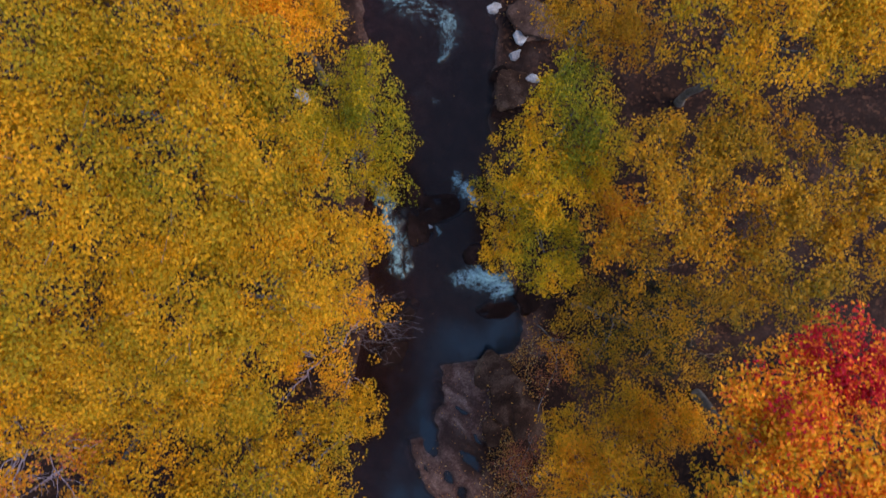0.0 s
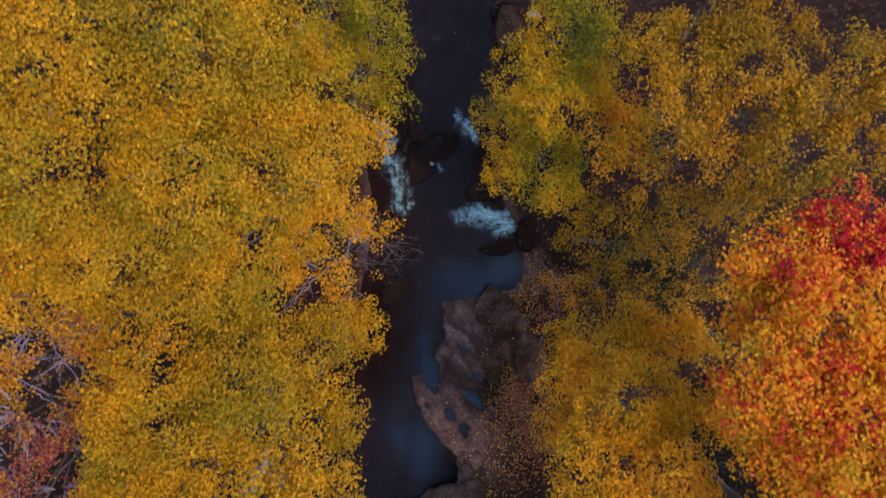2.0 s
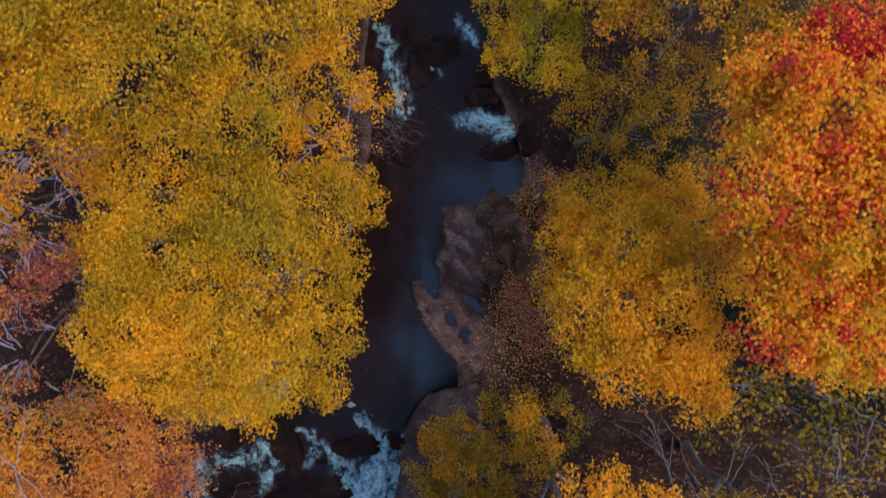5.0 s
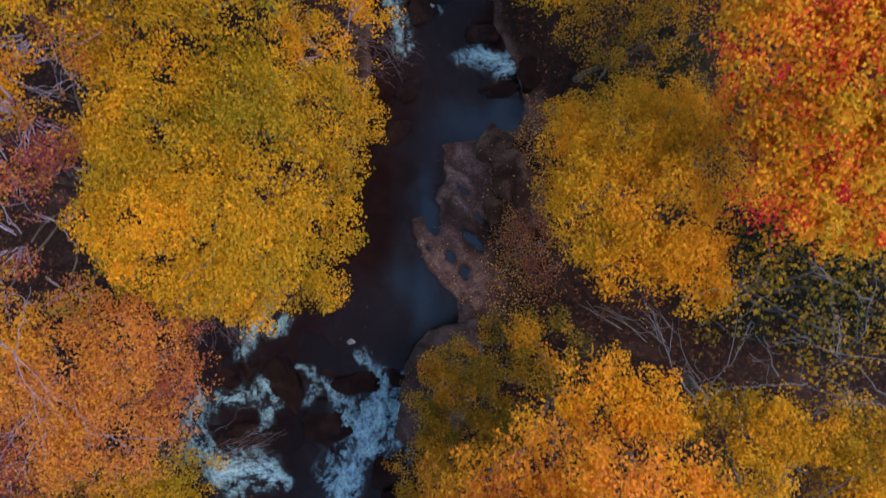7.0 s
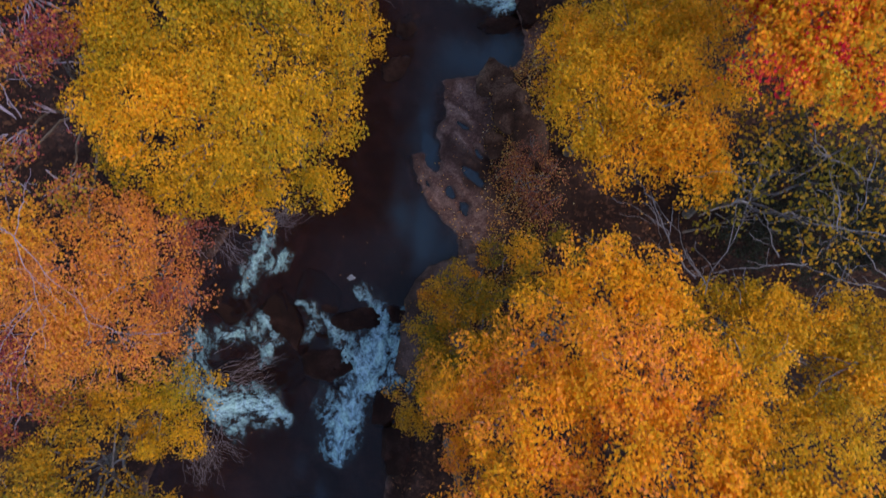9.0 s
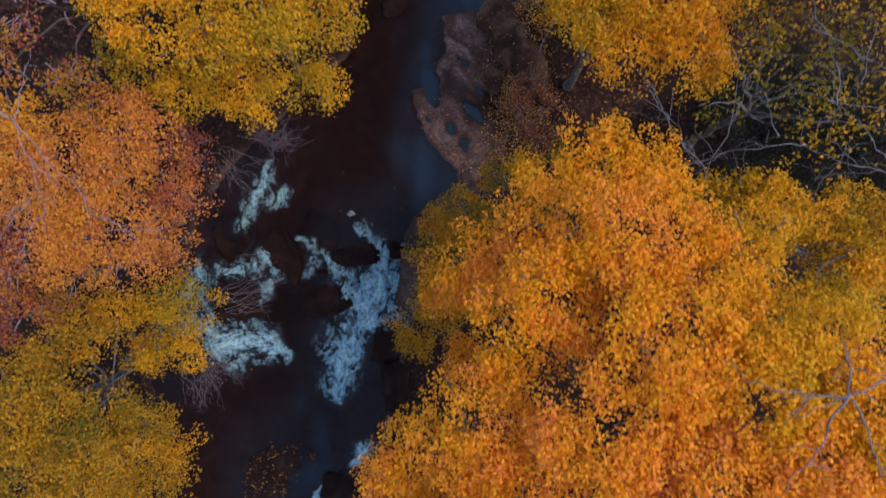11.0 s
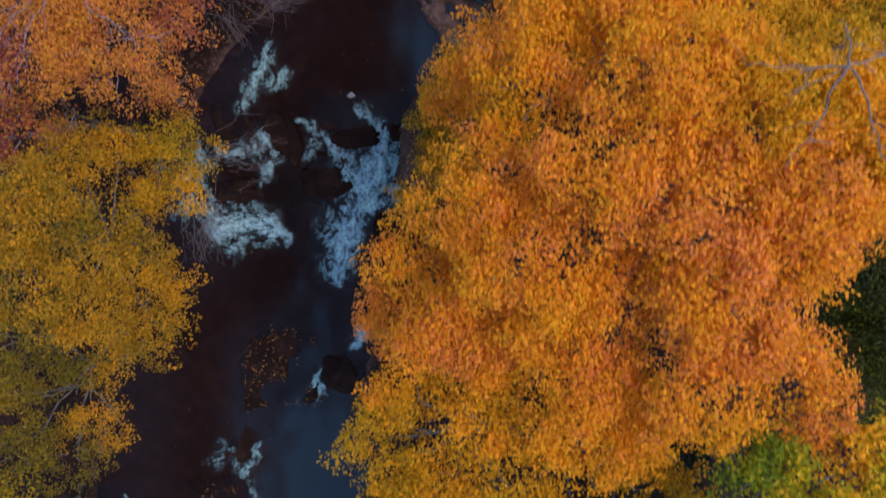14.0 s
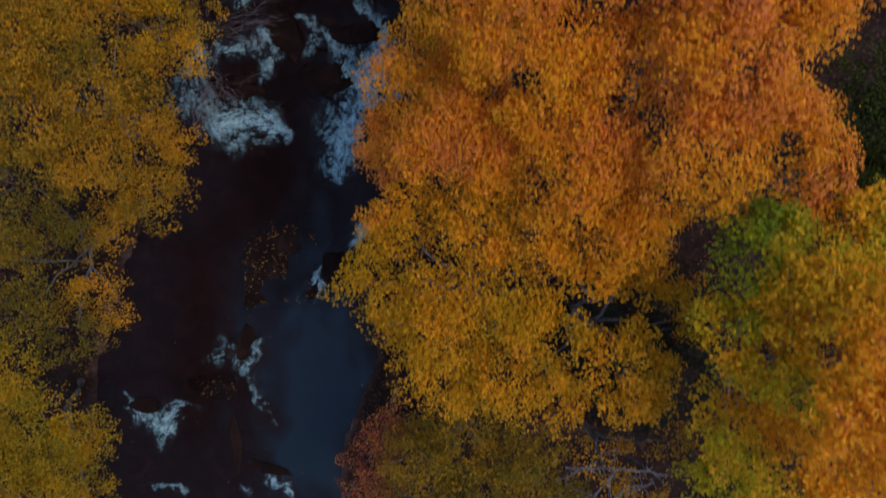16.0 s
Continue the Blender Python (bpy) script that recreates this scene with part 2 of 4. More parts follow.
def tube(points, radii, sides=7):
    """A tapered, bent tube along the points, closed at its end."""
    p, r = np.asarray(points, float), np.asarray(radii, float)
    d = np.gradient(p, axis=0)
    d /= np.linalg.norm(d, axis=1)[:, None] + 1e-9
    ref = np.where(np.abs(d[:, 2:3]) < 0.9, np.array([[0, 0, 1.0]]), np.array([[1.0, 0, 0]]))
    u = np.cross(d, ref)
    u /= np.linalg.norm(u, axis=1)[:, None] + 1e-9
    w = np.cross(d, u)
    a = np.arange(sides) * 2 * math.pi / sides
    v = p[:, None] + r[:, None, None] * (u[:, None] * np.cos(a)[None, :, None] + w[:, None] * np.sin(a)[None, :, None])
    n = len(p)
    i, j = np.meshgrid(np.arange(n - 1), np.arange(sides), indexing="ij")
    f = np.stack([i * sides + j, i * sides + (j + 1) % sides, (i + 1) * sides + (j + 1) % sides, (i + 1) * sides + j], -1).reshape(-1, 4)
    return v.reshape(-1, 3), f


def join(pieces):
    verts, faces, base = [], [], 0
    for v, f in pieces:
        verts.append(v)
        faces.append(f + base)
        base += len(v)
    return np.concatenate(verts), np.concatenate(faces)


def bent(rng, a, b, steps=7, wander=0.12, sag=0.0):
    """A crooked line from a to b."""
    a, b = np.asarray(a, float), np.asarray(b, float)
    s = np.linspace(0, 1, steps)[:, None]
    length = np.linalg.norm(b - a)
    off = np.cumsum(rng.normal(0, 1, (steps, 3)), axis=0)
    off -= off[0] + (off[-1] - off[0]) * s
    line = a + (b - a) * s + off * wander * length / steps
    line[:, 2] += sag * length * np.sin(s[:, 0] * math.pi)
    return line


def leaves(rng, centres, normals, length, tones):
    """Leaf blades, each folded along its midrib."""
    n = len(centres)
    nrm = normals / (np.linalg.norm(normals, axis=1)[:, None] + 1e-9)
    u = np.cross(nrm, rng.normal(0, 1, (n, 3)))
    u /= np.linalg.norm(u, axis=1)[:, None] + 1e-9
    w = np.cross(nrm, u)
    L = (length * rng.uniform(0.65, 1.2, n))[:, None]
    W = L * rng.uniform(0.25, 0.42, (n, 1))
    lift = L * rng.uniform(-0.05, 0.16, (n, 1))
    curl = L * rng.uniform(-0.18, 0.04, (n, 1))
    v = np.empty((n, 4, 3))
    v[:, 0] = centres - u * L * 0.5
    v[:, 1] = centres - u * L * 0.06 + w * W + nrm * lift
    v[:, 2] = centres + u * L * 0.5 + nrm * curl
    v[:, 3] = centres - u * L * 0.06 - w * W + nrm * lift
    f = (np.arange(n) * 4)[:, None, None] + np.array([[0, 2, 1], [0, 3, 2]])[None]
    return v.reshape(-1, 3), f.reshape(-1, 3), np.repeat(tones, 4)


# ---------------------------------------------------------------- the stream's course
# y, left shore, right shore; the stream runs towards -y
SHORE = np.array([
    (60, -5.0, 1.5), (16, -4.0, 2.6), (11, -3.5, 2.4), (8, -3.1, 2.3), (5, -2.8, 2.1), (2, -3.3, 1.9), (0, -3.2, 2.4), (-1.5, -3.2, 3.1),
    (-3.6, -3.4, 3.6), (-4.5, -3.5, 3.2), (-4.9, -3.6, 1.5), (-5.1, -3.7, 0.0), (-5.9, -3.9, 0.0), (-6.7, -4.1, 0.05), (-7.5, -4.7, -0.3), (-8.1, -5.5, -0.4), (-8.4, -5.9, -1.45),
    (-9.5, -7.0, -1.1), (-10.6, -8.2, -0.5), (-11.7, -9.2, 0.5), (-12.4, -9.8, 0.8), (-13.5, -10.6, 0.35), (-14.5, -10.8, -0.9), (-16, -11.4, -1.3), (-19, -12.8, -1.6),
    (-22.2, -12.8, -2.4), (-26.6, -14.4, -3.6), (-30, -15.2, -2.9), (-33.6, -15.7, -4.4), (-37, -16.2, -4.6), (-90, -20, -8),
])[::-1]


def level(y):
    """The water's height along its course: a low cascade between two pools."""
    return np.interp(y, [-60, -24, -21, -13.6, -5, 2, 12, 40], [-0.7, -0.38, -0.34, -0.01, 0.0, 0.05, 0.18, 0.5])


def shore_distance(x, y):
    """Metres outside the water's edge; negative in the stream."""
    wob = 0.22 * fractal(x * 0.9, y * 0.9, 3.0, 3) + 0.16 * fractal(x * 3.1, y * 3.1, 7.0, 2)
    left = np.interp(y, SHORE[:, 0], SHORE[:, 1])
    right = np.interp(y, SHORE[:, 0], SHORE[:, 2])
    return np.maximum(left - x, x - right) + wob


def bump_at(x, y, cx, cy, rx, ry):
    return np.exp(-((x - cx) / rx) ** 2 - ((y - cy) / ry) ** 2)


def slab(x, y):
    """How far the bare shelf of bedrock beside the upper pool reaches, 0 to 1."""
    s = bump_at(x, y, 1.0, -6.6, 1.6, 1.6) + bump_at(x, y, 0.9, -8.8, 2.0, 1.9) + bump_at(x, y, 1.6, -11.0, 1.6, 1.4) + 0.7 * bump_at(x, y, 3.4, -3.8, 1.0, 1.6)
    return np.clip(s * 1.3, 0, 1)


# pools left in the hollows of the shelf: x, y, half length, half width, turn
POOLS = [(-0.55, -8.2, 1.05, 0.42, -75), (1.62, -8.44, 0.46, 0.20, -40), (1.31, -9.36, 0.58, 0.26, -38), (0.34, -10.09, 0.40, 0.26, -65), (0.92, -10.70, 0.44, 0.28, -60),
         (0.89, -7.10, 0.52, 0.13, -32), (-0.70, -9.67, 0.26, 0.13, -60), (2.20, -9.10, 0.22, 0.10, -40)]


def pool(x, y):
    """How deep a spot lies in one of the shelf's pools, 0 to 1."""
    wx = x + 0.16 * fractal(x * 2.3, y * 2.3, 14.0, 3)
    wy = y + 0.16 * fractal(x * 2.3, y * 2.3, 25.0, 3)
    deep = 0 * x
    for cx, cy, length, width, turn in POOLS:
        c, s = math.cos(radians(turn)), math.sin(radians(turn))
        q = (((wx - cx) * c + (wy - cy) * s) / length) ** 2 + (((wy - cy) * c - (wx - cx) * s) / width) ** 2
        deep = np.maximum(deep, np.clip(1.35 - q, 0, 1))
    return deep


def strata(x, y):
    """The shelf's upturned beds, drawn out down the slope: 0 in the joints to 1 on the ribs."""
    along, across = x * 0.67 - y * 0.74, x * 0.74 + y * 0.67
    across = across + 0.35 * fractal(x * 0.8, y * 0.8, 31.0, 3)
    rib = 1 - np.abs(fractal(across * 1.15, along * 0.38, 9.0, 3)) * 1.7
    thin = 1 - np.abs(fractal(across * 3.4, along * 0.9, 19.0, 2)) * 1.8
    return np.clip(0.7 * rib + 0.3 * thin, 0, 1)


def ground_height(x, y):
    d = shore_distance(x, y)
    base = level(y)
    bed = -0.30 + 0.16 * fractal(x * 0.8, y * 0.8, 1.0, 4)
    out = np.maximum(d, 0)
    bank = 0.10 + 0.30 * np.minimum(out, 1.2) + 0.07 * np.maximum(out - 1.2, 0) ** 0.9 + 0.12 * fractal(x * 0.6, y * 0.6, 5.0, 4) * np.minimum(out + 0.3, 1.5)
    shelf = 0.05 + 0.05 * out + 0.20 * (strata(x, y) - 0.5) + 0.08 * fractal(x, y, 12.0, 3) + 0.035 * fractal(x * 4, y * 4, 2.0, 3)
    shelf = np.maximum(shelf, 0.015) - 0.24 * pool(x, y)
    s = slab(x, y)
    bank = bank * (1 - s) + shelf * s
    w = np.clip((d + 0.22) / 0.34, 0, 1)
    w = w * w * (3 - 2 * w)
    return base + bed * (1 - w) + bank * w


def ground_at(x, y):
    return float(ground_height(np.array([x]), np.array([y]))[0])


def grid_sheet(xs, ys):
    gx, gy = np.meshgrid(xs, ys, indexing="xy")
    nx, ny = len(xs), len(ys)
    i, j = np.meshgrid(np.arange(ny - 1), np.arange(nx - 1), indexing="ij")
    f = np.stack([i * nx + j, i * nx + j + 1, (i + 1) * nx + j + 1, (i + 1) * nx + j], -1).reshape(-1, 4)
    return gx.ravel(), gy.ravel(), f


far = np.array([30, 45, 70, 120, 250, 600, 1500])
gx, gy, gf = grid_sheet(np.concatenate([-20 - far[::-1], np.arange(-20, -13, 0.4), np.arange(-13, -2.5, 0.14), np.arange(-2.5, 4.4, 0.055), np.arange(4.4, 16.1, 0.4), 16 + far]),
                        np.concatenate([-42 - far[::-1], np.arange(-42, -37, 0.4), np.arange(-37, -13, 0.14), np.arange(-13, -3, 0.055), np.arange(-3, 12, 0.14), np.arange(12, 18.1, 0.4), 18 + far]))
gz = ground_height(gx, gy)
rock = np.clip(slab(gx, gy) * 1.2 * np.clip(1.6 - shore_distance(gx, gy) * 0.45, 0, 1) + np.clip(0.5 - shore_distance(gx, gy) * 1.2, 0, 1) + 0.25 * fractal(gx, gy, 2.0, 3), 0, 1)
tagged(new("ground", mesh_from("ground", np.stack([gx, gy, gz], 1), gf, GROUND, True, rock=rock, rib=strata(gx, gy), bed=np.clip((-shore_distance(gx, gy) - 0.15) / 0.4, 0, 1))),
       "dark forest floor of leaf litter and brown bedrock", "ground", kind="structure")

# ---- white water
JETS = []   # lines of broken water as x, y, half width; and how thick the froth is


def jet(strength, *line):
    JETS.append((strength, line))


# the upper run
jet(0.45, (-2.15, 11.0, 0.35), (-0.80, 10.55, 0.50), (0.14, 10.15, 0.35), (0.41, 9.20, 0.30), (-0.10, 8.25, 0.14))
jet(0.35, (-0.80, 6.80, 0.16), (-0.25, 6.65, 0.12))
jet(0.85, (0.68, 3.00, 0.16), (1.00, 2.65, 0.24), (1.36, 2.30, 0.20))
jet(0.60, (-2.75, 2.80, 0.16), (-2.28, 1.55, 0.30), (-1.90, 0.20, 0.36), (-1.88, -1.10, 0.16))
jet(0.55, (-0.30, 0.95, 0.12), (0.00, 0.65, 0.12))
jet(0.85, (0.85, -1.15, 0.22), (1.70, -1.15, 0.36), (2.40, -1.45, 0.34))
jet(1.25, (1.90, -1.25, 0.22), (2.55, -1.50, 0.26), (3.00, -1.72, 0.16))
# the cascade: over the lip between two rocks, out over the ledge and down the tongue
jet(0.75, (-3.75, -14.30, 0.12), (-3.00, -14.78, 0.22), (-2.73, -15.25, 0.18))
jet(1.05, (-2.73, -15.15, 0.16), (-2.57, -15.94, 0.30), (-2.96, -16.95, 0.45), (-3.74, -18.35, 0.40))
jet(0.90, (-1.65, -15.65, 0.24), (-1.88, -16.65, 0.48), (-1.30, -17.70, 0.52))
jet(0.85, (-2.50, -16.35, 0.40), (-1.90, -17.70, 0.48), (-2.80, -18.62, 0.26), (-3.90, -18.62, 0.20))
jet(1.05, (-3.90, -18.50, 0.30), (-4.35, -19.60, 0.52), (-4.60, -20.65, 0.46), (-4.75, -21.70, 0.22))
jet(0.50, (-3.30, -19.30, 0.24), (-3.60, -20.80, 0.22))
jet(0.75, (-5.28, -15.72, 0.18), (-4.50, -16.18, 0.34), (-4.20, -17.10, 0.30), (-3.97, -18.05, 0.26))
jet(0.50, (-6.05, -16.45, 0.14), (-5.28, -15.87, 0.16))
jet(0.60, (-6.55, -14.85, 0.07), (-5.92, -15.00, 0.12), (-5.68, -15.62, 0.14), (-6.15, -16.45, 0.18))
jet(0.50, (-1.26, -19.55, 0.30), (-1.42, -20.35, 0.24))
# its left arm
jet(0.72, (-7.68, -12.00, 0.28), (-8.00, -12.90, 0.36), (-8.65, -14.10, 0.26))
jet(0.70, (-7.05, -12.75, 0.20), (-7.45, -13.40, 0.24))
jet(0.72, (-8.00, -15.55, 0.22), (-7.55, -16.45, 0.32), (-8.00, -17.65, 0.18))
jet(0.62, (-9.80, -16.30, 0.28), (-8.50, -16.15, 0.32))
jet(0.95, (-9.90, -19.55, 0.42), (-8.85, -19.42, 0.50), (-7.80, -19.55, 0.44), (-7.00, -20.15, 0.18))
jet(0.60, (-9.35, -20.60, 0.30), (-8.80, -20.05, 0.34))
jet(0.65, (-10.80, -16.50, 0.40), (-11.45, -18.55, 0.50), (-9.60, -19.35, 0.40))
# below the cascade
jet(1.10, (-4.10, -24.62, 0.12), (-3.60, -24.42, 0.24))
jet(1.25, (-5.13, -26.00, 0.05), (-5.48, -26.32, 0.09), (-5.56, -26.80, 0.20))
jet(0.42, (-10.25, -30.20, 0.24), (-9.70, -29.40, 0.26))
jet(0.38, (-9.30, -29.35, 0.16), (-9.10, -30.20, 0.20))
jet(0.72, (-8.12, -29.20, 0.09), (-8.48, -30.28, 0.14), (-9.05, -30.60, 0.16))
jet(0.50, (-8.64, -30.75, 0.13), (-7.98, -31.80, 0.10), (-7.60, -33.20, 0.06))
jet(0.65, (-14.20, -31.65, 0.09), (-13.40, -32.55, 0.18), (-12.60, -33.10, 0.30))
jet(0.80, (-11.25, -32.18, 0.09), (-11.80, -32.50, 0.20), (-12.55, -33.05, 0.32))
jet(0.45, (-12.55, -33.30, 0.30), (-12.55, -34.00, 0.18))
jet(0.90, (-7.90, -35.30, 0.14), (-7.05, -35.58, 0.13), (-6.80, -36.10, 0.10))
jet(0.75, (-12.80, -35.65, 0.09), (-11.60, -36.00, 0.11))
jet(0.75, (-9.08, -35.58, 0.11), (-8.64, -36.00, 0.12))

STEP = 0.06
wxs, wys = np.arange(-16.6, 4.2, STEP), np.arange(-38, 12.6, STEP)
wx, wy, wf = grid_sheet(np.concatenate([[-60, -35, -24], wxs, [12, 30]]), np.concatenate([[-120, -80, -55], wys, [20, 40, 70]]))
fo = np.zeros(len(wx))
flow_x, flow_y = np.full(len(wx), -0.10), np.full(len(wx), -0.35)
wob_x = wx + 0.45 * fractal(wx * 1.3, wy * 1.3, 21.0, 4) + 0.18 * fractal(wx * 4.5, wy * 4.5, 51.0, 2)
wob_y = wy + 0.45 * fractal(wx * 1.3, wy * 1.3, 33.0, 4) + 0.18 * fractal(wx * 4.5, wy * 4.5, 63.0, 2)
for strength, line in JETS:
    for (ax, ay, aw), (bx, by, bw) in zip(line, line[1:]):
        ux, uy = bx - ax, by - ay
        span = math.hypot(ux, uy)
        mine = (wob_x > min(ax, bx) - 2) & (wob_x < max(ax, bx) + 2) & (wob_y > min(ay, by) - 2) & (wob_y < max(ay, by) + 2)
        px, py = wob_x[mine] - ax, wob_y[mine] - ay
        along = np.clip((px * ux + py * uy) / span ** 2, 0, 1)
        width = aw + (bw - aw) * along
        near = np.exp(-(((px - ux * along) ** 2 + (py - uy * along) ** 2) ** 0.5 / (2.0 * width)) ** 1.4)
        fo[mine] = np.maximum(fo[mine], strength * near)
        flow_x[mine] += near * ux / span
        flow_y[mine] += near * uy / span
fo[fo < 0.03] = 0

# threads of froth drawn out along the current
turn = 1.7 * fractal(wx * 1.4, wy * 1.4, 71.0, 3)
speed = np.hypot(flow_x, flow_y) + 1e-6
dir_x = (flow_x * np.cos(turn) - flow_y * np.sin(turn)) / speed
dir_y = (flow_x * np.sin(turn) + flow_y * np.cos(turn)) / speed
rows_, cols_ = len(wys) + 6, len(wxs) + 5
speck = np.random.default_rng(3).random((rows_, cols_))
speck = 0.5 * speck + 0.5 * np.roll(speck, 1, 1)
ci, cj = np.meshgrid(np.arange(cols_, dtype=float), np.arange(rows_, dtype=float))
dir_x, dir_y = dir_x.reshape(rows_, cols_), dir_y.reshape(rows_, cols_)
streak = speck.copy()
for way in (1, -1):
    pi, pj = ci.copy(), cj.copy()
    for k in range(5):
        i, j = np.clip(np.rint(pi), 0, cols_ - 1).astype(int), np.clip(np.rint(pj), 0, rows_ - 1).astype(int)
        pi, pj = pi + way * dir_x[j, i], pj + way * dir_y[j, i]
        i, j = np.clip(np.rint(pi), 0, cols_ - 1).astype(int), np.clip(np.rint(pj), 0, rows_ - 1).astype(int)
        streak += speck[j, i]
streak = np.clip(0.5 + 0.22 * (streak - streak.mean()) / streak.std(), 0, 1).ravel()
wz = level(wy) + 0.012 * fractal(wx * 1.7, wy * 1.1, 4.0, 3) + fo * (0.04 + 0.06 * fractal(wx * 2.6, wy * 2.0, 8.0, 3) + 0.05 * (streak - 0.5))
# how calm each pool is: sets smoothness, and the sky's blue in its colour
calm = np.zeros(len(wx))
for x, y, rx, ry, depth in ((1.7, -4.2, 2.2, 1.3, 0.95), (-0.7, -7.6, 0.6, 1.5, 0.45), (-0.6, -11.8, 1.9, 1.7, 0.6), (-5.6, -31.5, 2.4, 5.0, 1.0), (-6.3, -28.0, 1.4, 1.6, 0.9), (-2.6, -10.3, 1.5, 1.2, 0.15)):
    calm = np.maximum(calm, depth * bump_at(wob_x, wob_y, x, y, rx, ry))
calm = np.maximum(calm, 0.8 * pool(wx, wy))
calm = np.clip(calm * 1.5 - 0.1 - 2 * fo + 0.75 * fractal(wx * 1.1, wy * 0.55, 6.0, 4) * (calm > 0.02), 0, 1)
keep = (shore_distance(wx, wy) < 3.2)[wf].all(axis=1)
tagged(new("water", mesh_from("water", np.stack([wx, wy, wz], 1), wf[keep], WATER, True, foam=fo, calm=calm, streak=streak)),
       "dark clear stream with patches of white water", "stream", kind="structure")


# ---------------------------------------------------------------- rocks
def icosphere(sub):
    b = bmesh.new()
    bmesh.ops.create_icosphere(b, subdivisions=sub, radius=1)
    v = np.array([p.co[:] for p in b.verts])
    f = np.array([[p.index for p in q.verts] for q in b.faces])
    b.free()
    return v, f


BALL = {n: icosphere(n) for n in (2, 3, 4)}
ROCK_COUNT = [0]
ROCK_LEAVES = []   # where leaves have fallen on the rocks


def boulder(x, y, rx, ry, rise, mat, label, turn=0.0, group="", sub=4, leafy=False):
    """A worn, angular rock half sunk in the bed; rise: its top above the ground or water there."""
    ROCK_COUNT[0] += 1
    seed = ROCK_COUNT[0] * 7.3
    v, f = BALL[sub]
    v = v.copy()
    rng = np.random.default_rng(900 + ROCK_COUNT[0])
    cut = rng.normal(0, 1, (13, 3))
    cut /= np.linalg.norm(cut, axis=1)[:, None]
    facet = np.min(rng.uniform(0.62, 1.0, 13)[None] / np.maximum(v @ cut.T, 0.2), axis=1)
    n = 1.12 * np.minimum(facet, 1.3) + 0.34 * fractal(v[:, 0] * 1.5 + seed, v[:, 1] * 1.5, v[:, 2] * 1.5 - seed, 4)
    n += 0.16 * (0.5 - np.abs(fractal(v[:, 0] * 2.6 + seed, v[:, 1] * 2.6 - seed, v[:, 2] * 2.6, 3)))
    n += 0.07 * fractal(v[:, 0] * 7 + seed, v[:, 1] * 7, v[:, 2] * 7, 3)
    v = v * n[:, None]
    v[:, 2] = np.minimum(v[:, 2], 0.5 + 0.35 * fractal(v[:, 0] * 1.7 - seed, v[:, 1] * 1.7, 2.0, 4))
    half = max(rise, 0.45 * min(rx, ry))
    c, s = math.cos(radians(turn)), math.sin(radians(turn))
    px, py = v[:, 0] * rx, v[:, 1] * ry
    top = max(ground_at(x, y), float(level(y)) - 0.05)
    verts = np.stack([px * c - py * s, px * s + py * c, v[:, 2] * half + 0.75 * rise - half * 0.62], 1)
    ob = new("boulder", mesh_from("boulder", verts, f, mat, True))
    ob.location = (x, y, top)
    if leafy or mat in (ROCK_MOSS, ROCK_BROWN):
        up = verts[(v[:, 2] > 0.1) & (verts[:, 2] > 0.02)]
        if len(up):
            toss = np.random.default_rng(ROCK_COUNT[0])
            pick = toss.choice(len(up), int((95 if leafy else 26) * rx * ry + 8))
            ROCK_LEAVES.append(up[pick] + (x, y, top + 0.02) + toss.normal(0, 0.09, (len(pick), 3)) * (1, 1, 0.1))
    return tagged(ob, label, "rock", group)


WET, PALE, BROWN, MOSS = "wet dark brown rock in the stream", "pale grey rounded stone on the bank", "brown boulder with fallen leaves at the stream's edge", "mossy boulder dotted with fallen leaves"
boulder(3.01, -6.39, 0.75, 1.37, 0.35, ROCK_MOSS, MOSS, 30)
boulder(3.75, -7.88, 0.70, 0.99, 0.3, ROCK_MOSS, MOSS, 10)
boulder(2.39, -8.00, 0.45, 0.65, 0.2, ROCK_MOSS, MOSS, 35)
boulder(2.14, -5.27, 0.70, 0.62, 0.45, ROCK_MOSS, MOSS, 0)
boulder(-0.10, -15.34, 1.49, 2.11, 0.8, ROCK_BROWN, BROWN, -20, leafy=True)
boulder(1.14, -12.85, 0.45, 0.65, 0.45, ROCK_BROWN, BROWN, 10)
boulder(2.39, -2.73, 0.89, 0.37, 0.12, ROCK_WET, WET, 10)
boulder(-2.09, -4.52, 0.65, 0.40, 0.15, ROCK_WET, WET, 20)
boulder(-1.59, -2.78, 0.55, 0.50, 0.12, ROCK_WET, WET, 0)
boulder(1.89, -0.30, 0.60, 0.42, 0.2, ROCK_WET, WET, 0)
boulder(-0.35, 1.81, 1.12, 0.55, 0.15, ROCK_WET, WET, 0)
boulder(-0.97, 0.82, 0.50, 0.65, 0.2, ROCK_WET, WET, 0)
boulder(3.75, -2.04, 0.50, 0.70, 0.3, ROCK_WET, WET, 0)
boulder(-3.58, -15.53, 0.89, 0.50, 0.28, ROCK_WET, WET, 5)
boulder(-1.96, -15.44, 0.42, 0.35, 0.28, ROCK_WET, WET, 0)
boulder(-7.06, -15.49, 0.65, 1.19, 0.2, ROCK_WET, WET, 20)
boulder(-5.44, -14.62, 0.89, 0.99, 0.05, ROCK_WET, WET, 0)
boulder(-5.19, -17.60, 1.19, 1.04, 0.22, ROCK_WET, "broad wet dark rock that splits the cascade", -15)
boulder(-7.06, -18.10, 1.12, 0.75, 0.08, ROCK_WET, WET, 0)
boulder(-9.05, -17.85, 1.37, 0.55, 0.1, ROCK_WET, WET, 0)
boulder(-9.17, -14.74, 0.99, 0.75, 0.12, ROCK_WET, WET, 0)
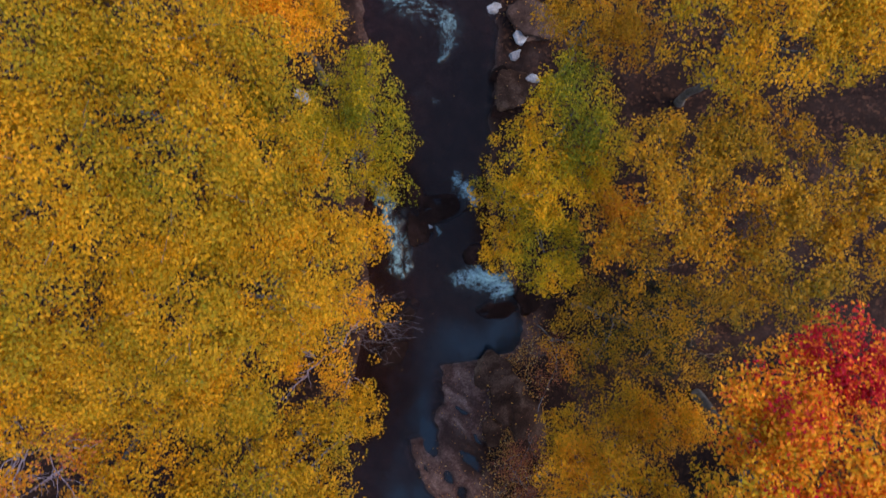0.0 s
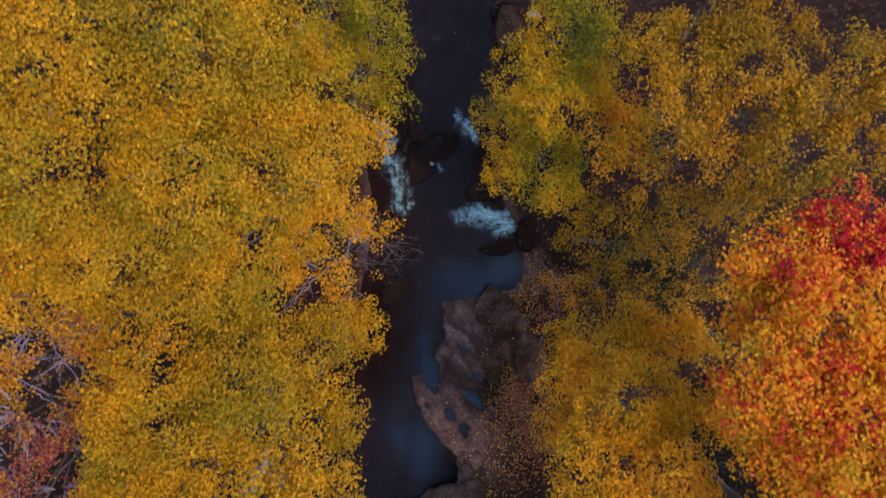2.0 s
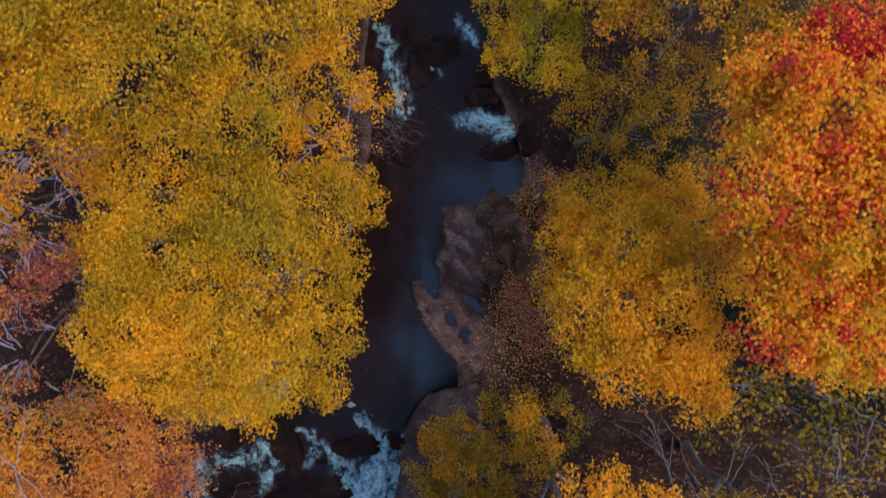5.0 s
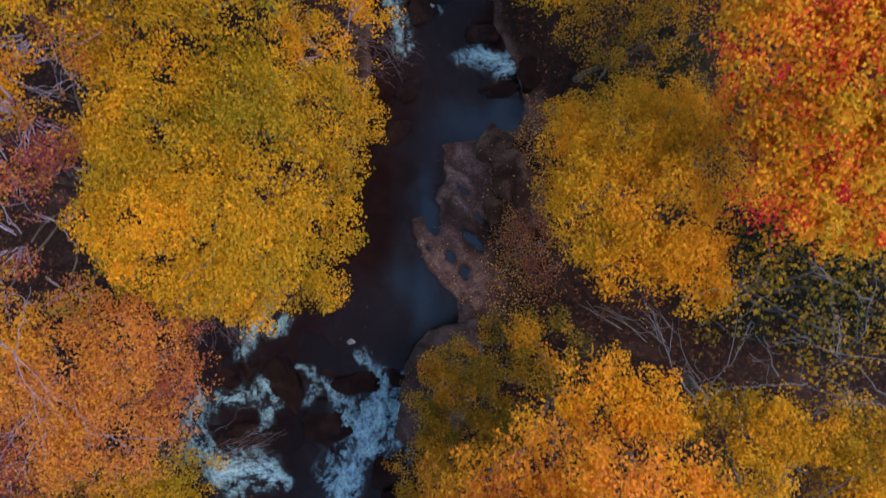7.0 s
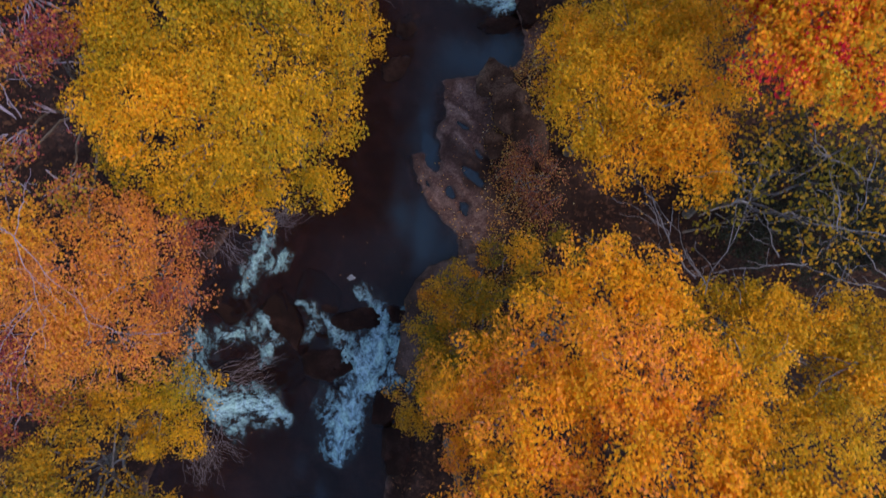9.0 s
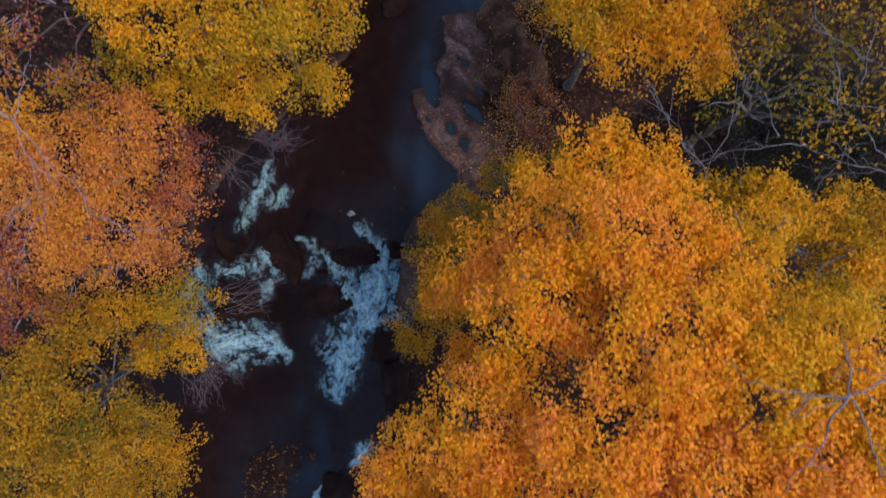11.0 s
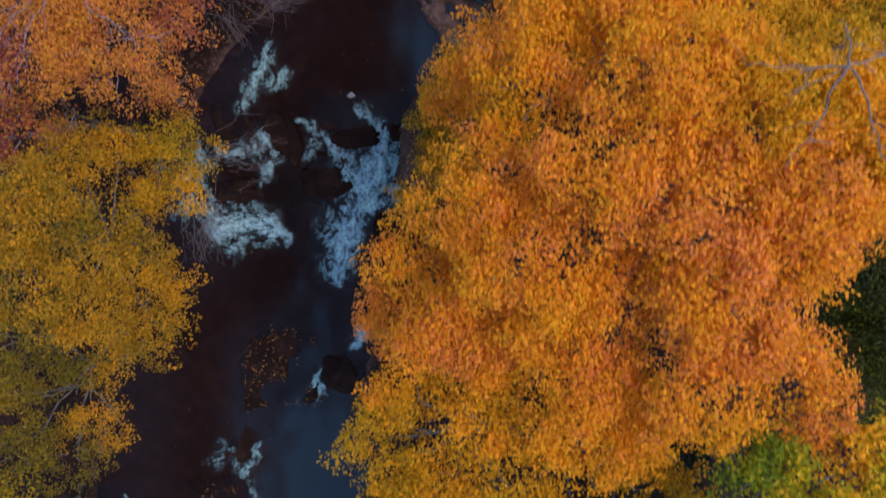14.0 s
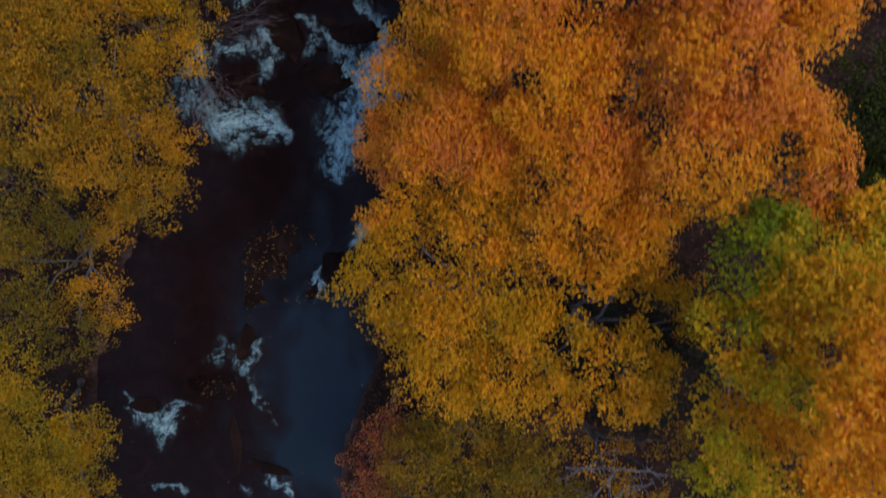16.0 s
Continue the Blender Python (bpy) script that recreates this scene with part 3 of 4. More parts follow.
boulder(-4.08, -13.80, 0.15, 0.15, 0.12, ROCK_PALE, "small pale stone at the lip of the cascade", 0)
boulder(-2.09, -21.45, 0.70, 0.99, 0.45, ROCK_WET, WET, 0)
boulder(-2.71, -19.71, 0.50, 0.75, 0.25, ROCK_WET, WET, 0)
boulder(-7.31, -25.86, 2.05, 1.75, 0.2, ROCK_WET, "low dark rock scattered with orange leaves", 10, leafy=True)
boulder(-4.57, -26.11, 0.75, 0.65, 0.4, ROCK_WET, WET, 0)
boulder(-6.56, -24.62, 1.49, 0.75, 0.05, ROCK_WET, WET, 0)
boulder(-9.42, -29.59, 0.65, 0.35, 0.08, ROCK_WET, WET, 30)
boulder(-8.92, -29.22, 0.25, 0.70, 0.15, ROCK_WET, WET, -20)
boulder(-10.17, -31.34, 0.99, 0.55, 0.07, ROCK_WET, "low dark rock scattered with orange leaves", 0, leafy=True)
boulder(-9.25, -33.83, 0.22, 1.12, 0.12, ROCK_WET, WET, 5)
boulder(-13.40, -32.09, 0.55, 0.30, 0.2, ROCK_WET, WET, 0)
boulder(-7.56, -35.02, 0.85, 0.25, 0.15, ROCK_WET, WET, -15)
boulder(3.41, 9.10, 0.30, 0.30, 0.3, ROCK_PALE, PALE, 0)
boulder(3.21, 8.35, 0.24, 0.16, 0.2, ROCK_PALE, PALE, 40)
boulder(2.27, 10.51, 0.28, 0.28, 0.25, ROCK_PALE, PALE, 0)
boulder(3.91, 7.28, 0.28, 0.20, 0.25, ROCK_PALE, PALE, 0)
boulder(4.08, 9.59, 0.94, 0.80, 0.5, ROCK_BROWN, BROWN, 0)
boulder(3.09, 6.86, 0.75, 0.70, 0.4, ROCK_MOSS, MOSS, 0)
boulder(2.59, 7.61, 0.35, 0.30, 0.2, ROCK_WET, WET, 0)
boulder(2.47, 5.99, 0.35, 0.30, 0.2, ROCK_WET, WET, 0)
boulder(-5.98, 6.54, 0.40, 0.20, 0.4, ROCK_PALE, "pale lichened boulder under the trees", -35)
boulder(-1.14, 2.39, 0.40, 0.45, 0.15, ROCK_WET, WET, 0)
boulder(-0.57, 0.97, 0.15, 0.15, 0.1, ROCK_PALE, "small pale stone in the riffle", 0)


# ---------------------------------------------------------------- trees
SAW = [0]


def tree(x, y, lobes, palette, label, name="tree", density=1.0, size=0.085, tone=0.5, spread=0.36, bark=BARK, sprigs=1.0, tilt=0.46,
         category="tree", base=None, fill=1.0, squash=0.72, bare=0, limbs=(), fans=(), tufts=6.0, spray=(12, 26), reach=0.22, flecks=(0.0, 0.0), bough=0.035, group="trees of the forest"):
    """A broadleaf tree. lobes: boughs of the crown as x, y, z, radius and, if given, the bough's own tone.
    density: leaves for the area; fill below 1 leaves gaps; sprigs: how many bare twigs show; bare: leafless branches at random;
    limbs: long bare limbs from point to point, with their thickness;
    fans: bare twigs spread from a point, with their direction and reach;
    tufts: bunches of leaves for the area; spray, reach: leaves on a spray and its radius;
    bough: thickness of the leafless branches;
    flecks: share of the tufts that have turned further, and by how much."""
    SAW[0] += 1
    rng = np.random.default_rng(100 + SAW[0])
    for k in range(40):
        if shore_distance(np.array([x]), np.array([y]))[0] > 0.6:
            break
        x += 0.25 if x > np.interp(y, SHORE[:, 0], SHORE[:, 1:].mean(axis=1)) else -0.25
    gz0 = ground_at(x, y) - 0.15
    root = new(name)
    root.location = (x, y, gz0)
    tagged(root, label, category, group)
    origin = np.array([x, y, gz0])
    tops = np.array([l[2] for l in lobes])
    fork = np.array([np.mean([l[0] for l in lobes]) * 0.5 + x * 0.5, np.mean([l[1] for l in lobes]) * 0.5 + y * 0.5, gz0 + (tops.mean() - gz0) * 0.55])
    top = np.array([np.mean([l[0] for l in lobes]), np.mean([l[1] for l in lobes]), tops.mean() * 0.86])
    height = tops.max() - gz0
    r0 = 0.02 + 0.013 * height
    line = np.concatenate([bent(rng, origin, fork, 7, 0.10), bent(rng, fork, top, 7, 0.2)[1:]])
    rad = np.interp(np.arange(len(line)), [0, 1, len(line) - 1], [r0 * 1.5, r0, r0 * 0.22])
    v, f = tube(line, rad, 9)
    part("trunk", mesh_from("trunk", v - origin, f, BARK_DARK, True), root)
    twigs, C, N, T = [], [], [], []
    for lobe in lobes:
        cx, cy, cz, r = lobe[:4]
        lt = lobe[4] if len(lobe) > 4 else tone
        c = np.array([cx, cy, cz])
        at = int(rng.integers(4, 10))
        start = line[at]
        limb = bent(rng, start, c + (0, 0, -0.15 * r), 8, 0.16, 0.06)
        v, f = tube(limb, np.linspace(rad[at] * 0.6, 0.02, 8), 6)
        part("limb", mesh_from("limb", v - origin, f, BARK_DARK if bark is BARK_LILAC else bark, True), root)
        # sprays of leaves over the upper shell of the bough
        n = int(max(8, 122 * density * r * r))
        d = rng.normal(0, 1, (n * 3, 3))
        d /= np.linalg.norm(d, axis=1)[:, None]
        d = d[d[:, 2] > -0.25 - 0.35 * rng.random(len(d))][:int(n * 0.6)]
        u, a = rng.random(n - len(d)), rng.uniform(0, 2 * math.pi, n - len(d))
        d = np.concatenate([d, np.stack([np.sqrt(u) * np.cos(a), np.sqrt(u) * np.sin(a), np.sqrt(1 - u)], 1)])
        n = len(d)
        swell = 0.90 + 0.24 * fractal(d[:, 0] * 2.1 + cx, d[:, 1] * 2.1 + cy, d[:, 2] * 2.1 + cz, 3)
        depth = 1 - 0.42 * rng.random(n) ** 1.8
        s = c + d * (r * swell * depth)[:, None] * (1, 1, squash)
        # most sprays gather in tufts at the ends of branches
        m = max(5, int(tufts * r * r + 3))
        hub = c + d[-m:] * (r * swell[-m:] * 0.86)[:, None] * (1, 1, squash)
        size_of = rng.uniform(0.30, 0.58, m)
        own = rng.integers(0, m, n)
        e = rng.normal(0, 1, (n, 3))
        e[:, 2] = np.abs(e[:, 2]) * 0.9 - 0.15
        e /= np.linalg.norm(e, axis=1)[:, None]
        tuft = hub[own] + e * (size_of[own] * (1 - 0.4 * rng.random(n) ** 2))[:, None] * (1, 1, 0.75)
        gather = rng.random(n) < 0.62
        s = np.where(gather[:, None], tuft, s)
        d = np.where(gather[:, None], 0.6 * e + 0.4 * d, d)
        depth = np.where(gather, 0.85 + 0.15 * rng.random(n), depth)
        mood = (rng.normal(0, 0.09, m) + flecks[1] * (rng.random(m) < flecks[0]))[own] * gather
        if fill < 1:
            open_ = lumps(s[:, 0] * 1.5 + 40, s[:, 1] * 1.5, s[:, 2] * 0.8) * 0.5 + 0.5
            ok = open_ < fill + 0.15 * rng.random(n) - 0.075
            s, d, depth, mood = s[ok], d[ok], depth[ok], mood[ok]
            n = len(s)
        if n == 0:
            continue
        patch = lumps(s[:, 0] * 0.75 + 5, s[:, 1] * 0.75, s[:, 2] * 0.75) * 0.6 + lumps(s[:, 0] * 2.1, s[:, 1] * 2.1 + 7, s[:, 2] * 2.1) * 0.4
        # deeper leaves take lower tones: often greener, and the crown's inner shade in colour
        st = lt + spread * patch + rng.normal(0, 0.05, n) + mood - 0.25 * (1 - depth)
        per = rng.integers(*spray, n)
        idx = np.repeat(np.arange(n), per)
        m = len(idx)
        a = rng.uniform(0, 2 * math.pi, m)
        q = reach * np.sqrt(rng.random(m))
        out = d[idx] * (1, 1, 0.5) + (0, 0, 0.55)
        flat = np.stack([np.cos(a) * q, np.sin(a) * q, rng.normal(0, 0.07, m)], 1)
        flat[:, 2] -= (flat[:, 0] * d[idx, 0] + flat[:, 1] * d[idx, 1]) * 0.7
        C.append(s[idx] + flat)
        N.append(out + rng.normal(0, tilt, (m, 3)))
        T.append(st[idx] + rng.normal(0, 0.06, m))
        # bare ends of twigs among the leaves
        for k in range(int(sprigs * (2 + 2.2 * r))):
            tip = s[rng.integers(n)] + (0, 0, 0.05)
            mid = c + (tip - c) * rng.uniform(0.2, 0.5)
            twigs.append(tube(bent(rng, mid, tip + (tip - mid) * 0.12, 6, 0.3), np.linspace(0.018, 0.006, 6), 4))
    for x0, y0, z0, x1, y1, z1, thick in limbs:
        main = bent(rng, (x0, y0, z0), (x1, y1, z1), 10, 0.22)
        v, f = tube(main, np.linspace(thick, thick * 0.4, 10), 7)
        part("limb", mesh_from("limb", v - origin, f, bark, True), root)
        span = np.linalg.norm(main[-1] - main[0])
        for j in range(6):
            b0 = main[rng.integers(2, 10)]
            away = (main[-1] - main[0]) * 0.15 + rng.normal(0, 0.2, 3) * span * (1, 1, 0.3)
            twigs.append(tube(bent(rng, b0, b0 + away, 7, 0.35), np.linspace(thick * 0.35, 0.006, 7), 5))
    for x0, y0, z0, turn, reach in fans:
        fan = []
        for j in range(16):
            a = radians(turn) + rng.normal(0, 0.45)
            tip = np.array([x0, y0, z0]) + np.array([math.cos(a), math.sin(a), -0.25]) * reach * rng.uniform(0.6, 1.15)
            main = bent(rng, np.array([x0, y0, z0]) + rng.normal(0, 0.22, 3) * reach, tip, 8, 0.45, 0.08)
            fan.append(tube(main, np.linspace(0.009, 0.004, 8), 4))
            for q in range(2):
                b0 = main[rng.integers(2, 7)]
                fan.append(tube(bent(rng, b0, b0 + (tip - b0) * 0.6 + rng.normal(0, 0.12, 3) * reach, 5, 0.2), np.linspace(0.005, 0.003, 5), 3))
        v, f = join(fan)
        part("twig_spray", mesh_from("twig_spray", v - origin, f, BARK_TWIG, True), root, "thin bare twigs")["kind"] = "stuff"
    for k in range(bare):
        lobe = lobes[rng.integers(len(lobes))]
        a = rng.uniform(0, 2 * math.pi)
        s0 = np.array(lobe[:3]) + (0, 0, 0.3 * lobe[3])
        tip = s0 + np.array([math.cos(a), math.sin(a), 0.25]) * lobe[3] * rng.uniform(0.8, 1.5)
        main = bent(rng, s0, tip, 9, 0.25)
        twigs.append(tube(main, np.linspace(bough, min(bough * 0.4, 0.008), 9), 5))
        for j in range(5):
            b0 = main[rng.integers(2, 8)]
            away = (tip - s0) * 0.3 + rng.normal(0, 0.35, 3) * lobe[3] * 0.5
            twigs.append(tube(bent(rng, b0, b0 + away, 6, 0.3), np.linspace(bough * 0.4, 0.005, 6), 4))
    if twigs:
        v, f = join(twigs)
        part("twig_spray", mesh_from("twig_spray", v - origin, f, bark, True), root, "fine bare twigs")["kind"] = "stuff"
    if C:
        C, N, T = np.concatenate(C), np.concatenate(N), np.concatenate(T)
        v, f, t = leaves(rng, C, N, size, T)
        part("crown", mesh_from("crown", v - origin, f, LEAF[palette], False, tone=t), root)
    return root


tree(-9.41, 3.92, [(-8.22, 4.05, 13.7, 2.15), (-6.38, 4.53, 13.3, 2.06), (-5.04, 3.95, 12.1, 1.90), (-7.63, 1.38, 13.9, 2.11), (-5.38, 1.54, 13.4, 2.16), (-9.69, 2.66, 13.6, 1.89), (-7.46, 6.30, 13.0, 1.96), (-4.33, 2.74, 11.3, 1.58, 0.35)], "yellow", "tall birch with a dense golden yellow crown", sprigs=2.2, tone=0.45)
tree(-5.84, -1.93, [(-3.45, 1.52, 10.6, 1.35, 0.4), (-3.19, 0.02, 10.4, 1.36, 0.6), (-4.19, -0.82, 11.8, 1.95), (-5.62, -1.31, 12.9, 2.11), (-3.36, -1.84, 9.9, 1.24, 0.6), (-5.26, -3.10, 11.5, 1.70), (-4.51, 0.56, 12.1, 1.65, 0.4), (-6.88, -4.00, 11.2, 1.29), (-2.30, 0.30, 9.1, 0.85, 0.6), (-6.70, 0.20, 13.4, 1.20)], "yellow", "tall birch with a yellow crown leaning to the stream", sprigs=2.2, tone=0.45)
tree(-12.01, -1.93, [(-8.57, -0.98, 13.7, 1.86), (-7.70, -2.40, 12.5, 1.74), (-9.31, -3.33, 12.4, 1.61, 0.65), (-10.19, -2.29, 13.3, 1.92), (-8.45, -4.40, 11.0, 1.03)], "yellow", "golden yellow birch with a broad crown")
tree(-5.02, 7.17, [(-4.69, 6.06, 9.6, 1.47), (-3.51, 6.44, 8.9, 0.96), (-5.20, 7.32, 10.8, 1.79), (-3.60, 7.76, 10.2, 1.39)], "yellow", "orange yellow tree at the stream's bank", tone=0.75)
tree(-2.59, 3.43, [(-3.36, 4.82, 6.4, 1.33), (-2.13, 4.33, 7.4, 1.17), (-2.98, 3.02, 6.5, 1.33), (-1.72, 3.32, 7.0, 0.83), (-1.67, 2.09, 6.5, 0.79), (-4.08, 3.71, 6.6, 1.06), (-2.48, 5.59, 7.4, 0.81)], "green", "young olive green tree over the water", tone=0.5, size=0.0808, density=0.9)
tree(-3.64, -3.04, [(-2.71, -2.08, 6.3, 1.38), (-3.80, -3.58, 7.0, 1.43), (-4.63, -3.09, 7.6, 1.04), (-2.93, -4.11, 6.7, 0.98)], "orange", "thin orange tree with bare twigs over the water", bark=BARK_LILAC, tone=0.3, density=0.7, fill=0.62, sprigs=2, bare=2, fans=[(-2.82, -2.67, 5.5, -15, 2), (-3.61, -2.08, 5.5, 20, 1.6)], size=0.085)
tree(-6.08, -7.90, [(-6.84, -6.93, 11.2, 2.18), (-4.84, -6.58, 10.8, 2.22, 0.45), (-3.65, -5.95, 8.9, 1.71, 0.45), (-2.61, -5.51, 6.3, 0.92, 0.55), (-5.01, -9.12, 11.6, 2.15, 0.62), (-7.07, -9.09, 11.3, 1.95, 0.62), (-3.73, -9.05, 10.0, 1.52), (-5.08, -10.76, 9.6, 1.32, 0.6), (-3.58, -10.70, 9.3, 0.93), (-7.92, -7.77, 11.4, 1.26, 0.65), (-7.17, -10.89, 9.3, 1.12, 0.5), (-5.79, -4.93, 9.4, 1.27, 0.2), (-2.85, -7.54, 9.3, 0.91, 0.4), (-8.79, -10.21, 9.4, 0.86, 0.4)], "yellow", "broad yellow birch with a dense round crown", sprigs=2.2)
tree(-11.44, -4.67, [(-9.77, -4.55, 11.9, 1.33), (-9.21, -5.28, 10.8, 1.13), (-9.17, -6.76, 10.1, 0.88), (-10.45, -5.55, 11.7, 1.15), (-8.74, -4.08, 10.6, 0.91, 0.5)], "brown", "half bare orange tree with pale branches", tone=0.82, density=0.65, fill=0.6, sprigs=3, bare=5, bark=BARK_LILAC, bough=0.016, limbs=[(-10.72, -6.56, 10.4, -9.77, -6.97, 10.5, 0.019), (-10.48, -7.57, 10.2, -9.38, -7.50, 10.2, 0.019), (-11.09, -4.67, 11.6, -9.87, -4.96, 11.7, 0.022), (-11.16, -6.15, 10.5, -11.12, -7.35, 10.5, 0.014)])
tree(-11.77, -6.44, [(-9.63, -6.60, 12.3, 1.19, 0.4), (-10.21, -7.80, 12.0, 1.16, 0.3), (-9.65, -7.68, 11.0, 1.01, 0.5), (-9.36, -4.82, 11.5, 1.15, 0.65), (-9.93, -9.05, 10.6, 0.72, 0.5), (-10.68, -6.86, 12.3, 1.27, 0.3), (-10.20, -9.53, 11.5, 0.98, 0.6), (-10.05, -10.81, 10.3, 0.89, 0.7), (-9.87, -11.91, 9.3, 0.71, 0.75), (-10.98, -10.73, 11.2, 0.84, 0.6)], "pink", "russet red tree thinning of leaves", density=0.6, fill=0.55, spread=0.55, sprigs=5, bare=7, bark=BARK_LILAC, bough=0.014)
tree(-10.47, -14.14, [(-10.33, -13.00, 9.7, 1.89), (-8.76, -12.34, 9.5, 1.68), (-8.13, -13.42, 7.7, 1.19, 0.28), (-9.42, -14.84, 9.1, 2.00, 0.68), (-11.22, -14.98, 9.3, 1.64, 0.68), (-8.87, -15.33, 6.4, 1.04, 0.48), (-11.57, -12.35, 10.2, 1.28, 0.83), (-8.47, -11.93, 6.3, 0.81, 0.08)], "salmon", "salmon orange tree with pale limbs in its crown", tone=0.66, spread=0.35, density=0.9, fill=0.82, sprigs=4, bare=5, bark=BARK_LILAC, bough=0.014, fans=[(-8.01, -12.11, 5, -50, 1.6), (-7.02, -11.09, 4, -10, 1.5), (-6.39, -11.51, 4, 40, 1.4)], limbs=[(-10.38, -12.23, 11.7, -9.84, -10.60, 11.9, 0.009), (-10.38, -12.23, 11.7, -9.95, -14.28, 11.2, 0.011), (-9.95, -14.28, 11.2, -11.31, -15.84, 10.6, 0.009), (-10.38, -12.23, 11.7, -9.13, -14.31, 10.9, 0.011), (-9.13, -14.31, 10.9, -8.12, -15.16, 10.1, 0.009), (-10.38, -12.23, 11.7, -11.34, -11.92, 11.4, 0.015)])
tree(-7.87, -17.06, [(-9.06, -17.15, 6.4, 1.45), (-8.18, -17.34, 5.6, 0.81), (-9.77, -18.38, 6.9, 1.10), (-8.54, -18.54, 6.3, 1.04)], "yellow", "small yellow tree with drooping bare twigs", bark=BARK_DARK, density=0.75, fill=0.7, bare=1, sprigs=2, fans=[(-8.41, -19.03, 5, -75, 1.8), (-8.00, -16.82, 4.5, 5, 2), (-8.71, -19.73, 5, -95, 1.5)])
tree(-12.58, -15.76, [(-11.96, -15.72, 9.6, 1.12), (-12.38, -17.22, 8.6, 1.26), (-12.93, -16.37, 9.6, 1.28), (-11.62, -17.08, 7.7, 0.79, 0.7)], "pink", "russet red tree with thin lilac grey twigs", tone=0.38, density=0.8, fill=0.8, sprigs=5, bare=5, bark=BARK_LILAC, bough=0.014)
tree(-10.79, -20.22, [(-11.14, -19.50, 9.9, 1.72), (-10.07, -20.25, 9.4, 1.81), (-9.42, -20.92, 7.5, 1.38), (-8.77, -21.57, 6.6, 1.03), (-11.22, -18.27, 9.3, 0.97), (-9.74, -23.26, 6.0, 1.51), (-10.89, -22.27, 8.0, 1.61), (-11.63, -21.73, 9.4, 1.32, 0.35), (-12.70, -19.99, 9.9, 1.42), (-10.30, -17.30, 7.2, 1.00, 0.5), (-9.70, -18.80, 6.0, 0.95, 0.45), (-10.70, -18.10, 8.4, 0.90)], "brown", "mustard yellow tree leaning low over the stream", tone=0.40, density=0.85, fill=0.85)
# the very low leaf tone carries the shade that this tree stands in
tree(-11.44, -24.57, [(-12.56, -23.23, 8.1, 1.58), (-12.57, -24.21, 5.9, 1.48), (-13.47, -25.50, 6.5, 1.54), (-11.52, -24.20, 5.4, 1.02, 0.6), (-12.94, -26.62, 4.3, 1.35, 0.6), (-12.35, -27.39, 3.3, 0.91, 0.6), (-13.57, -28.07, 4.3, 1.56), (-13.85, -27.24, 6.5, 1.35), (-14.96, -25.37, 6.8, 1.49)], "brown", "olive brown tree with deep shade put into its leaves", tone=0.06, density=0.6, fill=0.66)
tree(-11.60, -30.99, [(-13.84, -31.31, 6.0, 2.03), (-13.46, -32.35, 3.8, 1.27), (-13.15, -33.40, 7.0, 2.02), (-13.35, -34.47, 3.8, 1.27), (-13.87, -29.17, 7.0, 1.28)], "yellow", "small yellow tree at the water's edge", tone=0.3)
tree(3.27, 1.80, [(4.17, 4.29, 7.9, 1.51, 0.60), (2.92, 2.76, 6.9, 1.55), (3.92, 1.83, 7.4, 1.82), (2.36, 1.36, 5.4, 1.06), (3.48, 0.02, 5.8, 1.63), (4.71, 3.04, 8.4, 1.16, 0.55), (1.74, 2.14, 5.4, 0.58), (3.73, -0.96, 5.7, 0.83), (2.18, 0.02, 4.9, 0.91, 0.90)], "green", "rounded yellow green tree on the bank", tone=0.74, density=0.85, spread=0.75, fill=0.88, size=0.085)
tree(4.57, 6.84, [(4.77, 7.13, 7.6, 1.51), (5.88, 6.33, 7.9, 1.07), (3.70, 7.74, 7.1, 1.00), (5.26, 8.68, 7.7, 1.59)], "brown", "thin golden brown tree", tone=0.6, density=0.8, fill=0.85)
tree(10.09, 6.19, [(6.96, 5.09, 11.0, 1.42), (8.36, 5.10, 11.5, 1.67), (10.13, 4.88, 11.5, 1.24), (6.57, 6.28, 11.4, 1.19), (10.19, 6.18, 11.6, 1.65), (8.28, 7.04, 11.6, 1.72), (11.43, 5.25, 11.5, 1.74)], "yellow", "tall orange yellow tree with a broad crown", tone=0.6, density=0.8, fill=0.72, bark=BARK_DARK)
tree(9.12, 1.32, [(6.23, 1.87, 9.7, 2.10), (8.48, 1.98, 9.9, 2.21), (10.35, 1.77, 10.1, 2.00), (7.61, -0.15, 9.1, 2.04), (9.65, -0.64, 9.7, 2.13), (11.44, 0.34, 10.1, 1.60), (5.76, 0.20, 7.8, 1.37), (12.38, 1.91, 10.2, 1.74), (7.90, 3.20, 10.0, 1.50), (6.60, 2.90, 9.6, 1.20), (5.10, 0.30, 8.2, 1.10, 0.75), (5.30, 1.40, 8.2, 0.90, 0.75)], "brown", "open brown gold tree with sparse leaves", tone=0.44, density=0.66, fill=0.6, bark=BARK_DARK, sprigs=1.4, size=0.0924)
tree(5.70, -2.42, [(5.33, -2.34, 6.1, 1.67), (7.44, -3.13, 5.5, 1.77), (8.93, -3.63, 5.0, 1.44), (5.34, -4.01, 5.7, 1.11), (5.94, -1.52, 6.6, 1.54), (9.19, -2.28, 6.0, 1.34), (6.90, -2.70, 7.6, 1.10, 0.45), (7.60, -1.80, 7.8, 1.10, 0.45)], "brown", "sparse olive understorey tree", bark=BARK_DARK, tone=0.34, density=0.45, fill=0.58, size=0.085)
tree(3.59, -3.23, [(4.83, -4.23, 1.3, 0.66), (5.39, -5.03, 1.4, 0.61), (5.77, -3.91, 1.8, 0.69)], "brown", "low orange shrub on the bank", name="shrub", category="shrub", tone=0.8, density=0.7, fill=0.6, size=0.068, sprigs=2, group="shrubs of the bank")
